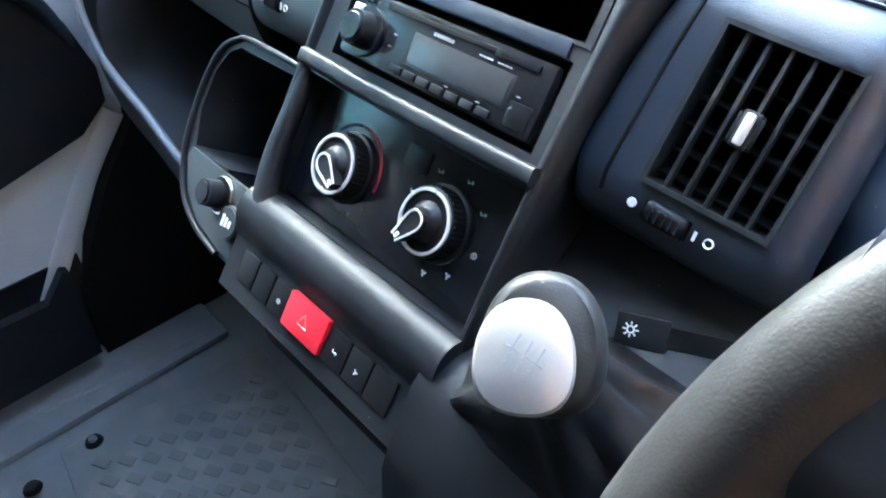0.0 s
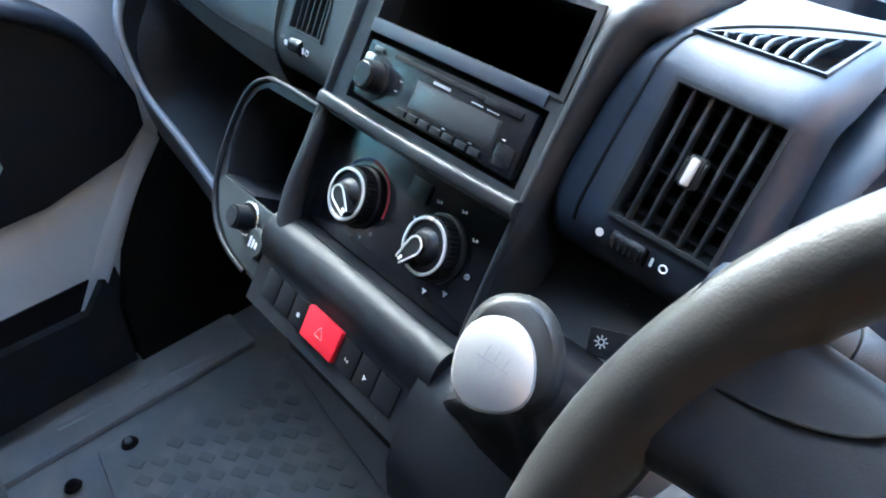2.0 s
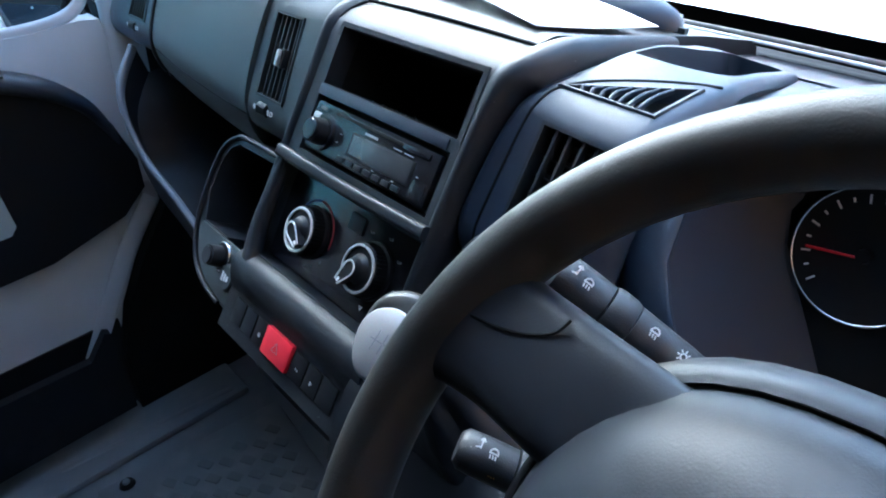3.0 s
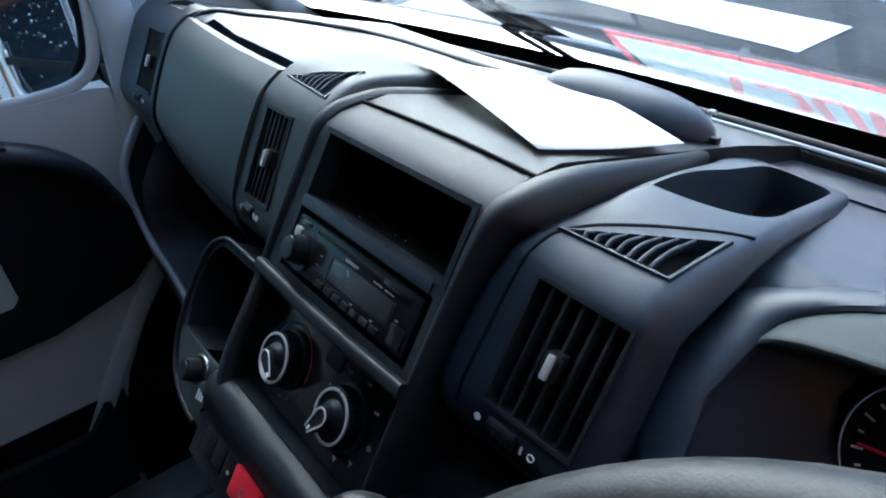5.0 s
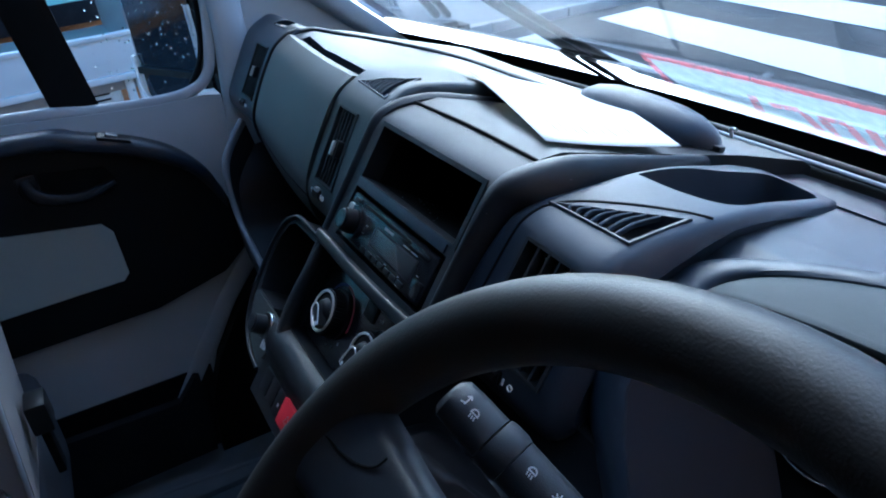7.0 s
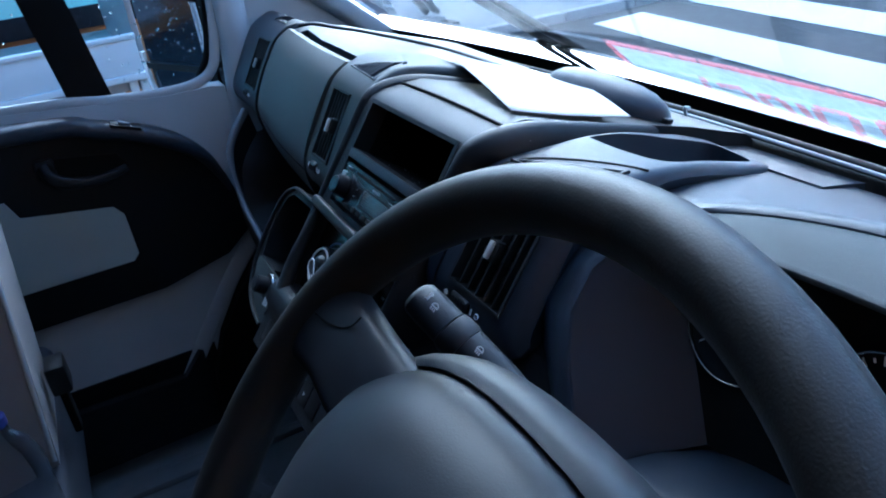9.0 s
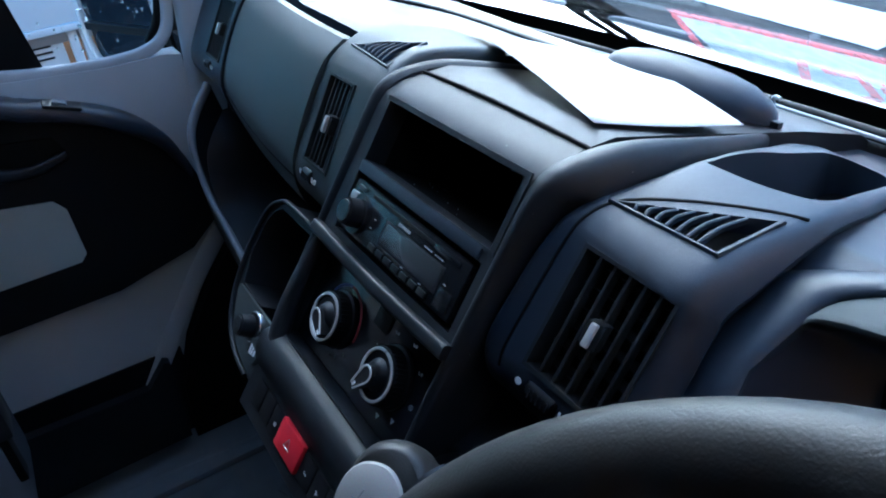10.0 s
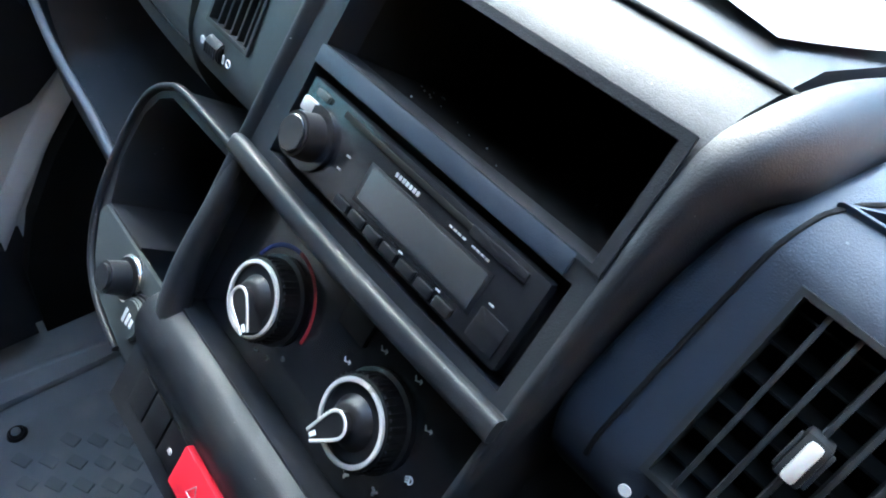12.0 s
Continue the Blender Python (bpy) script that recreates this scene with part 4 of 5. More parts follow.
def pad_ring(k, z, n=48):
    out = []
    for i in range(n):
        a = 2 * math.pi * i / n
        ca, sa = math.cos(a), math.sin(a)
        x = 0.118 * math.copysign(abs(ca) ** 0.75, ca)
        y = (0.101 if sa > 0 else 0.085) * math.copysign(abs(sa) ** 0.8, sa)
        out.append(WM @ Vector((x * k, y * k, z)))
    return out


part("hub_pad", loft([pad_ring(k, z) for k, z in ((0.95, -0.03), (1.0, -0.012), (1.0, -0.003), (0.985, 0.0035), (0.94, 0.0105), (0.85, 0.0205), (0.72, 0.030), (0.55, 0.0375), (0.3, 0.043), (0.05, 0.045))]), PADSKIN, wheel, "broad grained hub pad")
part("hub_back", loft([pad_ring(k, z) for k, z in ((0.7, -0.06), (1.04, -0.05), (1.10, -0.038), (1.115, -0.026), (1.10, -0.0155), (1.07, -0.009), (1.04, -0.005), (1.02, -0.0035), (1.012, -0.008))]), PADSKIN, wheel)
for sx in (-1, 1):
    part("spoke", sweep([WM @ Vector(p) for p in ((sx * 0.07, 0.058, -0.004), (sx * 0.115, 0.062, -0.002), (sx * 0.150, 0.065, -0.003), (sx * 0.184, 0.066, -0.003))], 0.056, 0.026, up=WM.to_3x3() @ Vector((0, 0, 1)), power=2.8, m=24, taper=lambda t: 1.0 + 0.25 * max(0, (t - 0.6) / 0.4) ** 2), PADSKIN, wheel)
    part("spoke_seam", sweep([WM @ Vector((sx * x, y, 0.0102)) for x, y in ((0.122, 0.088), (0.126, 0.081), (0.136, 0.075), (0.15, 0.071), (0.165, 0.069))], 0.0012, 0.001), DEEP, wheel)
    low_pts = [(sx * 0.06, -0.06), (sx * 0.095, -0.045), (sx * 0.135, -0.125), (sx * 0.10, -0.155)]
    part("lower_spoke", bevel_all(loft([[WM @ Vector((x, y, z)) for x, y in low_pts] for z in (-0.016, 0.002)]), 0.005), BLACK, wheel)
part("badge", cyl((0, 0.0, 0.043), 0.024, 0.022, 0.004, WM, 40, 0.001), CHROME, wheel, "plain round badge")

# ---- column stalks ----
def icon(kind, size, m, depth=0.0003):
    """A small printed pictogram: lamp, sun, fan or bent arrow."""
    bm = bmesh.new()
    u = size / 2
    if kind == "lamp":
        for k in range(9):
            a = radians(-90 + 180 * k / 8)
            add_box(bm, (0, 0, 0), (u * 0.42, u * 0.2, depth), 0, m @ pose(0.25 * u + 0.62 * u * math.cos(a), 0.62 * u * math.sin(a), 0, 0, 0, math.degrees(a) + 90))
        add_box(bm, (0, 0, 0), (u * 0.2, u * 1.3, depth), 0, m @ pose(0.2 * u, 0, 0))
        for k in (-1, 0, 1):
            add_box(bm, (0, 0, 0), (u * 0.6, u * 0.17, depth), 0, m @ pose(-0.35 * u, 0.42 * u * k, 0, 0, 0, 12))
    elif kind == "sun":
        for k in range(8):
            a = radians(45 * k)
            add_box(bm, (0, 0, 0), (u * 0.4, u * 0.17, depth), 0, m @ pose(0.8 * u * math.cos(a), 0.8 * u * math.sin(a), 0, 0, 0, 45 * k))
            add_box(bm, (0, 0, 0), (u * 0.36, u * 0.16, depth), 0, m @ pose(0.42 * u * math.cos(a), 0.42 * u * math.sin(a), 0, 0, 0, 45 * k + 90))
    elif kind == "fan":
        for k in range(3):
            add_box(bm, (0, 0, 0), (u * 0.75, u * 0.4, depth), 0, m @ pose(0.45 * u * math.cos(radians(120 * k)), 0.45 * u * math.sin(radians(120 * k)), 0, 0, 0, 120 * k + 25))
    else:
        add_box(bm, (0, 0, 0), (u * 1.5, u * 0.22, depth), 0, m)
        add_box(bm, (0, 0, 0), (u * 0.22, u * 0.9, depth), 0, m @ pose(-0.6 * u, 0.35 * u, 0, 0, 0, 18))
        for q in (-1, 1):
            add_box(bm, (0, 0, 0), (u * 0.6, u * 0.2, depth), 0, m @ pose(0.6 * u, 0.2 * u * q, 0, 0, 0, -42 * q))
    return bm


def stalk(name, label, tip, root, r0):
    d = (Vector(root) - Vector(tip)).normalized()
    e = thing(name, label, "column stalk", "column stalks")
    m = axes(tip, d.cross(Vector((0, 0, 1))), d.cross(d.cross(Vector((0, 0, 1)))))
    if (m.to_3x3() @ Vector((0, 0, 1))).dot(d) < 0:
        m = m @ pose(0, 0, 0, 180, 0, 0)
    L = (Vector(root) - Vector(tip)).length
    part("twist_end", loft([[m @ Vector((rr * math.cos(a), rr * 0.8 * math.sin(a), z)) for a in [2 * math.pi * k / 24 for k in range(24)]] for rr, z in ((r0 * 0.7, 0), (r0 * 0.95, 0.003), (r0, 0.012), (r0, 0.03))]), DASH, e)
    part("collar", loft([[m @ Vector((rr * math.cos(a), rr * 0.8 * math.sin(a), z)) for a in [2 * math.pi * k / 24 for k in range(24)]] for rr, z in ((r0 * 1.05, 0.031), (r0 * 1.12, 0.034), (r0 * 1.12, 0.042), (r0 * 1.05, 0.045))]), DASH, e)
    part("arm", loft([[m @ Vector((rr * math.cos(a), rr * 0.8 * math.sin(a), z)) for a in [2 * math.pi * k / 24 for k in range(24)]] for rr, z in ((r0 * 1.04, 0.0455), (r0, 0.075), (r0 * 0.8, 0.11), (r0 * 0.7, L))]), DASH, e)
    cam_side = (Vector((0.6, -0.21, 1.18)) - Vector(tip)).normalized()
    side = (cam_side - d * cam_side.dot(d)).normalized()
    f = axes(Vector(tip) + side * (r0 * 0.86), d, side.cross(d))
    if (f.to_3x3() @ Vector((0, 0, 1))).dot(side) < 0:
        f = axes(Vector(tip) + side * (r0 * 0.86), d, -side.cross(d))
    for x, y, kind, col in ((0.010, 0.005, "arrow", WHITE), (0.017, 0.002, "lamp", WHITE), (0.020, -0.006, "lamp", AMBER), (0.055, 0.003, "lamp", WHITE), (0.055, -0.006, "arrow", WHITE), (0.072, 0.003, "sun", WHITE), (0.070, -0.006, "fan", WHITE)):
        lift = 0.0004 - 0.0022 * (abs(y) / 0.006) ** 2
        part("symbol", icon(kind, 0.0068, f @ pose(x, y, lift, 0, 0, 90)), col, e, smooth=0)
    return e


stalk("light_stalk", "dark grey light stalk with white symbols", (0.304, -0.064, 0.944), (0.43, -0.018, 0.858), 0.0135)
stalk("wiper_stalk", "dark grey lower stalk with white symbols", (0.30, -0.131, 0.868), (0.42, -0.05, 0.80), 0.012)

# ---- air vents ----
def vent(name, label, m, w, h, slats=5, tab=0.0, scale=1.0, proud=-0.005):
    """Grille set flush into a moulding: rim, duct, upright slats over cross vanes, slider, thumbwheel below."""
    e = thing(name, label, "air vent", "face vents")
    a, b = w / 2, h / 2

    def ring(k, z):
        return [m @ Vector(p) for p in ((-a - k, -b - k, z), (a + k, -b - k, z), (a + k, b + k, z), (-a - k, b + k, z))]
    part("rim", bevel_all(loft([ring(0.0014, -0.006), ring(0.0014, 0.0012), ring(-0.0012, 0.0012), ring(-0.0018, -0.008), ring(-0.0018, -0.038)], caps=False), 0.0005), SLAT, e)
    part("duct", loft([ring(0.002, -0.038), ring(0.002, -0.0395)]), DEEP, e)
    for k in range(slats):
        x = -a + w * (k + 1) / (slats + 1)
        part("slat", span(x - 0.0011, x + 0.0011, -b, b, -0.010, -0.0012, 0.0005, m), SLAT, e)
    for k in range(6):
        y = -b + h * (k + 0.5) / 6
        part("cross_slat", box((0, 0, 0), (w, 0.0013, 0.012), 0, m @ pose(0, y, -0.020, 12, 0, 0)), SLAT, e)
    clip_ = part("tab_clip", box((0, 0, 0), (0.010, 0.019, 0.012), 0.002, m @ pose(tab, 0.0, 0.0)), SLAT, e)
    for q in (-1, 1):
        part("grip", box((0, 0, 0), (0.0015, 0.015, 0.003), 0.0005, m @ pose(tab + 0.0056 * q, 0.0, 0.004)), SLAT, clip_)
    part("tab", box((0, 0, 0), (0.0052, 0.0165, 0.004), 0.0018, m @ pose(tab, 0.0, 0.0075)), RINGM, e, "chrome slider tab")
    f = m @ pose(-a, -b - 0.0138, proud, 14, 0, 0)
    tw = part("thumbwheel", cyl((0, 0, -0.012 * scale), 0.0075, 0.0075, 0.024 * scale, f @ pose(0.020 * scale, 0.0, -0.003, 0, 90, 0), 28, 0.001), BLACK, e)
    for q in range(5):
        part("wheel_rib", box((0, 0, 0), (0.0012, 0.007, 0.0008), 0, f @ pose((0.012 + 0.004 * q) * scale, 0, 0.0046)), SLAT, tw)
    part("wheel_slot", span(0.0065 * scale, 0.0335 * scale, -0.0055, 0.0055, 0.0, 0.0012, 0.0004, f), DEEP, e)
    part("dot", cyl((0, 0, 0), 0.0027, 0.0027, 0.0005, f @ pose(0.0, 0.0, 0.0013), 20), WHITE, e)
    part("bar_mark", box((0, 0, 0), (0.0017, 0.0055, 0.0006), 0, f @ pose(0.0372 * scale, 0, 0.0016)), WHITE, e)
    loop = [f @ Vector((0.0452 * scale + 0.0024 * math.cos(t), 0.0024 * math.sin(t), 0.0016)) for t in [2 * math.pi * k / 16 for k in range(17)]]
    part("ring_mark", sweep(loop, 0.0013, 0.0006, n=1, m=6), WHITE, e)
    return e


vent("air_vent", "black slatted vent beside the steering wheel", VENT_R, 0.069, 0.086)
vent("air_vent", "black slatted vent beside the glovebox", VENT_M, 0.052, 0.088, 5, 0.008, 0.8, -0.0022)
vent("air_vent", "black slatted vent by the passenger door", VENT_L, 0.061, 0.088, 6, 0.012, 0.9, -0.0022)


def demist(name, label, a, b, c, n):
    """A triangular grille on the dash top: corners a (tip), b, c."""
    a, b, c = Vector(a), Vector(b), Vector(c)
    e = thing(name, label, "air vent", "demister grilles")
    up = (b - a).cross(c - a).normalized()
    if up.z < 0:
        up = -up
    mid3 = (a + b + c) / 3
    def ins(k, z):
        return [mid3 + (p - mid3) * k + up * z for p in (a, b, c)]
    part("frame", bevel_all(loft([ins(1.12, -0.004), ins(1.11, 0.0014), ins(1.08, 0.0022), ins(1.0, 0.0022), ins(0.97, 0.0008), ins(0.96, -0.010)], caps=False), 0.0007), TOP, e)
    part("well", loft([ins(0.99, -0.0105), ins(0.99, -0.0095)]), DEEP, e)
    for k in range(n):
        t = 0.15 + 0.8 * k / n
        p, q = mid3 + (a.lerp(b, t) - mid3) * 0.93, mid3 + (a.lerp(c, t) - mid3) * 0.93
        part("bar", sweep([p + up * 0.0002, p.lerp(q, 0.5) + up * 0.0016 + (a - b).normalized() * 0.002, q + up * 0.0002], 0.0029, 0.005, up=up, n=3, m=8), TOP, e)
    return e


demist("demister_grille", "grey triangular demister grille on the driver's side", *DEM_R, 7)
demist("demister_grille", "grey triangular demister grille above the glovebox", *DEM_M, 7)
demist("demister_grille", "grey triangular demister grille by the pillar", *DEM_L, 5)
part("rear_shelf", loft([[(x, y, z) for y, z in ((0.374, 0.79), (0.374, 0.872), (0.40, 0.867), (0.436, 0.8575), (0.442, 0.79))] for x in (0.095, 0.18, 0.26)]), TOP, dash)
part("tray_floor", loft([[(x, y, z) for x, y in tray_out] for z in (0.79, 0.850)]), DASH, dash)

# ---- radio ----
radio = thing("car_radio", "black single-slot car radio with a dead grey display", "car radio")
part("sleeve", bevel_all(span(-0.0885, 0.1002, 0.0095, 0.0605, -0.12, -0.010, mx=MC), 0.001), DEEP, radio)
part("faceplate", span(-0.0845, 0.0955, 0.012, 0.0575, -0.010, 0.001, 0.003, MC), GLOSS, radio)
part("disc_slot", span(-0.05, 0.085, 0.0508, 0.0540, 0.0, 0.0018, 0.0004, MC), DEEP, radio)
part("display", span(-0.016, 0.069, 0.0245, 0.042, 0.0, 0.0016, 0.0005, MC), LCD, radio, "dead grey display")
part("display_frame", span(-0.0185, 0.0715, 0.0225, 0.044, 0.0, 0.0012, 0.0005, MC), BLACK, radio)
kn = part("volume_knob", cyl((-0.062, 0.031, 0.001), 0.0128, 0.0115, 0.015, MC, 36, 0.0015), BLACK, radio)
part("knob_cap", cyl((-0.062, 0.031, 0.0161), 0.0096, 0.009, 0.0006, MC, 30), GLOSS, kn)
part("knob_ring", cyl((-0.062, 0.031, 0.0005), 0.0175, 0.017, 0.003, MC, 36), GLOSS, radio)
part("silver_key", span(-0.081, -0.070, 0.039, 0.047, 0.0, 0.004, 0.002, MC), SILVER, radio, "silver key")
part("release_key", span(-0.075, -0.064, 0.050, 0.054, 0.0, 0.003, 0.001, MC), GREYP, radio)
for k in range(7):
    part("key", span(-0.028 + 0.0135 * k, -0.017 + 0.0135 * k, 0.0145, 0.0195, 0.0, 0.0026, 0.0008, MC), BLACK, radio)
part("side_key", span(0.0745, 0.0915, 0.016, 0.031, 0.0, 0.002, 0.001, MC), GLOSS, radio)
for x, sy, w, hh in [(-0.001 + 0.0027 * q, 0.0472, 0.0018, 0.0022) for q in range(7)] + [(0.040 + 0.003 * q, 0.0466, 0.0022, 0.0009) for q in range(4)] + [(0.0555 + 0.003 * q, 0.0466, 0.0022, 0.0009) for q in range(4)] + [(-0.034, 0.0372, 0.003, 0.0008), (-0.036, 0.029, 0.003, 0.0008), (0.052, 0.0212, 0.003, 0.0007), (0.024, 0.0212, 0.003, 0.0007), (0.078, 0.0335, 0.003, 0.0007)]:
    part("print_bar", span(x - w / 2, x + w / 2, sy - hh / 2, sy + hh / 2, 0.0005, 0.0014, 0, MC), PRINT, radio, smooth=0)
part("memory_flap", span(0.05, 0.085, 0.0495, 0.0545, 0.0, 0.002, 0.0006, MC), GLOSS, radio)

specks = bmesh.new()
rs = random.Random(9)
for k in range(26):
    bmesh.ops.create_icosphere(specks, subdivisions=1, radius=rs.uniform(0.0003, 0.0007), matrix=MC @ Matrix.Translation((rs.uniform(-0.08, 0.1), 0.0738, rs.uniform(-0.12, -0.015))))
tagged(part("dust_specks", specks, PALE, dash, "pale dust specks in the open slot"), kind="stuff")

# ---- heater controls ----
heater = thing("heater_control", "glossy black heater panel with two rotary knobs", "heater control")
part("panel", bevel_all(span(-0.103, 0.109, -0.103, -0.0115, -0.02, -0.0165, mx=MC), 0.0008), GLOSS, heater)


def knob(x, s, ang):
    m = MC @ pose(x, s, -0.0165)
    k = part("rotary_knob", loft([[m @ Vector((rr * math.cos(a), rr * math.sin(a), z)) for a in [2 * math.pi * i / 60 for i in range(60)]] for rr, z in ((0.0258, 0), (0.0258, 0.003), (0.0238, 0.004), (0.0225, 0.0155), (0.0195, 0.017), (0.018, 0.0155))]), BLACK, heater)
    rp = [m @ Vector((0.0202 * math.cos(2 * math.pi * i / 60), 0.0202 * math.sin(2 * math.pi * i / 60), 0.0168)) for i in range(61)]
    part("chrome_ring", sweep(rp, 0.0026, 0.0022, n=1, m=8, up=OUT), RINGM, k, "bright chrome ring")
    ribs = bmesh.new()
    for i in range(40):
        a = 2 * math.pi * i / 40
        add_box(ribs, (0, 0, 0), (0.0014, 0.0012, 0.010), 0, m @ pose(0.0232 * math.cos(a), 0.0232 * math.sin(a), 0.0095, 0, 0, math.degrees(a)))
    part("grip_ribs", ribs, BLACK, k)
    dm = m @ pose(0, 0, 0, 0, 0, ang)
    tear = [(0.0195, 0.0028), (0.0195, -0.0028), (0.004, -0.0062), (-0.001, -0.0062), (-0.0045, -0.0042), (-0.006, 0), (-0.0045, 0.0042), (-0.001, 0.0062), (0.004, 0.0062)]
    part("boss", loft([[dm @ Vector((rr * math.cos(a), rr * math.sin(a), z)) for a in [2 * math.pi * i / 40 for i in range(40)]] for rr, z in ((0.0135, 0.0155), (0.0105, 0.0195), (0.0085, 0.021))]), BLACK, k)
    part("pointer", bevel_all(loft([[dm @ Vector((u, v, z)) for u, v in tear] for z in (0.016, 0.0255)]), 0.0012), BLACK, k)
    tp = [dm @ Vector((u, v, 0.0257)) for u, v in tear[1:] + tear[:1]]
    part("pointer_line", sweep(tp, 0.0017, 0.0010, n=4, m=8, up=OUT), RINGM, k, "chrome pointer outline")
    part("pointer_mark", box((0, 0, 0), (0.004, 0.0022, 0.0006), 0, dm @ pose(0.0165, 0, 0.0258)), WHITE, k)
    return k


knob(-0.046, -0.060, -34)
knob(0.050, -0.058, -122)
for a0, a1, mtl, nm in ((95, 160, BLUELINE, "cold_arc"), (-10, 92, REDLINE, "hot_arc")):
    arc = [MC @ Vector((-0.046 + 0.031 * math.cos(radians(a)), -0.060 + 0.031 * math.sin(radians(a)), -0.0163)) for a in [a0 + (a1 - a0) * k / 12 for k in range(13)]]
    part(nm, sweep(arc, 0.0024, 0.0008, n=2, m=6, up=OUT), mtl, heater)
for ang in (120, 75, 35, -10, -50, -85, 165):
    x, s = 0.050 + 0.0335 * math.cos(radians(ang)), -0.058 + 0.0335 * math.sin(radians(ang))
    bm = icon("arrow" if ang > 0 else "lamp" if ang == -10 else "fan", 0.0058, MC @ pose(x, s, -0.0162, 0, 0, 25))
    part("symbol", bm, WHITE, heater, smooth=0)
for ang in (-62, -82, -40):
    x, s = -0.046 + 0.0325 * math.cos(radians(ang)), -0.060 + 0.0325 * math.sin(radians(ang))
    part("symbol", icon("fan" if ang == -62 else "lamp" if ang == -40 else "arrow", 0.0042, MC @ pose(x, s, -0.0162, 0, 0, 30)), PRINT, heater, smooth=0)
part("blank_key", span(0.0, 0.022, -0.037, -0.021, -0.0168, -0.0145, 0.001, MC), BLACK, heater)

# ---- switch strip ----
strip = thing("switch_strip", "black switch strip with a red hazard button", "switch panel")
sm = axes(MC @ Vector((0, -0.164, 0.003)), (1, 0, 0), UPV)
edges = [-0.096, -0.074, -0.052, -0.030, 0.0165, 0.0405, 0.0635, 0.088]
for k, (x0, x1) in enumerate(zip(edges, edges[1:])):
    if k == 3:
        hz = part("hazard_button", span(x0 + 0.0008, x1 - 0.0008, -0.0125, 0.0145, -0.004, 0.0045, 0.0015, sm), RED, strip, "bright red hazard button")
        tri = [sm @ Vector((-0.0068 + 0.006 * math.cos(a), 0.0 + 0.006 * math.sin(a), 0.0047)) for a in [radians(90 + 120 * q) for q in range(4)]]
        part("triangle", sweep(tri, 0.0009, 0.0004, m=6, round_=False, up=OUT), SILVER, hz)
    else:
        q = part("rocker_switch", span(x0 + 0.0006, x1 - 0.0006, -0.0125, 0.0125, -0.004, 0.0018, 0.0012, sm), BLACK, strip)
        if k in (2, 4, 5):
            part("symbol", icon("lamp" if k == 2 else "arrow" if k == 4 else "fan", 0.0052, sm @ pose((x0 + x1) / 2, -0.002, 0.0021)), WHITE, q, smooth=0)

# ---- sockets in the pod ----
for nm, lab, x, s, ch in (("lighter_socket", "black lighter plug with a chrome collar", -0.167, -0.137, True), ("power_socket", "black capped power socket with white print", -0.140, -0.150, False)):
    e = thing(nm, lab, "power socket", "dash sockets")
    m = MC @ pose(x, s, -0.0105)
    part("collar", cyl((0, 0, -0.006), 0.0172, 0.0164, 0.010, m, 36, 0.0015), CHROME if ch else BLACK, e)
    if ch:
        part("plug_well", cyl((0, 0, 0.0036), 0.0145, 0.0145, 0.001, m, 36), BLACK, e)
        part("plug_cap", cyl((0, 0, 0.004), 0.0118, 0.0108, 0.017, m, 32, 0.002), DASH, e)
    else:
        part("cap", cyl((0, 0, 0.004), 0.0145, 0.0135, 0.004, m, 32, 0.001), GREYP, e)
        for q in range(3):
            part("print_bar", box((0, 0, 0), (0.003, 0.010 - 0.002 * q, 0.0004), 0, m @ pose(-0.005 + 0.005 * q, 0, 0.0083)), WHITE, e, smooth=0)

# ---- gear lever ----
gear = thing("gear_lever", "gear lever with silver topped knob and leather gaiter", "gear lever")
part("console", bevel_all(prism([(-0.128, 0.655), (-0.124, 0.688), (-0.1155, 0.708), (-0.102, 0.729), (-0.094, 0.743), (-0.084, 0.7515), (-0.07, 0.755), (-0.05, 0.756), (-0.02, 0.760), (0.02, 0.775), (0.04, 0.79), (0.055, 0.815), (0.10, 0.815), (0.10, 0.6), (-0.08, 0.6)], 0.1015, 0.30, lambda u, v, w: (w, u, v)), 0.008, 3), DASH, gear)
GK = Vector((0.196, -0.088, 0.847))
vv = (Vector((0.33, -0.27, 1.10)) - Vector((0.2, -0.1, 0.86))).normalized()
gx = Vector((0.72, 0.62, -0.05))
gm = axes(GK, gx - vv * gx.dot(vv), vv.cross(gx - vv * gx.dot(vv)))


def egg(k, z, w=0.027, h=0.031, n=36):
    out = []
    for i in range(n):
        a = 2 * math.pi * i / n
        ca, sa = math.cos(a), math.sin(a)
        out.append(gm @ Vector((w * k * math.copysign(abs(ca) ** 0.85, ca) * (1 - 0.12 * sa), h * k * math.copysign(abs(sa) ** 0.85, sa), z)))
    return out


part("knob", loft([egg(k, z) for k, z in ((0.35, -0.03), (0.7, -0.024), (0.95, -0.008), (1.0, 0.004), (0.97, 0.013), (0.88, 0.019), (0.8, 0.021))]), LEATHER, gear)
part("knob_plate", loft([[p + gm.to_3x3() @ Vector((-0.0065, -0.006, 0)) for p in egg(k, z)] for k, z in ((0.78, 0.010), (0.77, 0.0205), (0.72, 0.0235), (0.5, 0.0258), (0.2, 0.0266), (0.02, 0.0268))]), SILVER, gear, "silver shift pattern plate")
bm = bmesh.new()
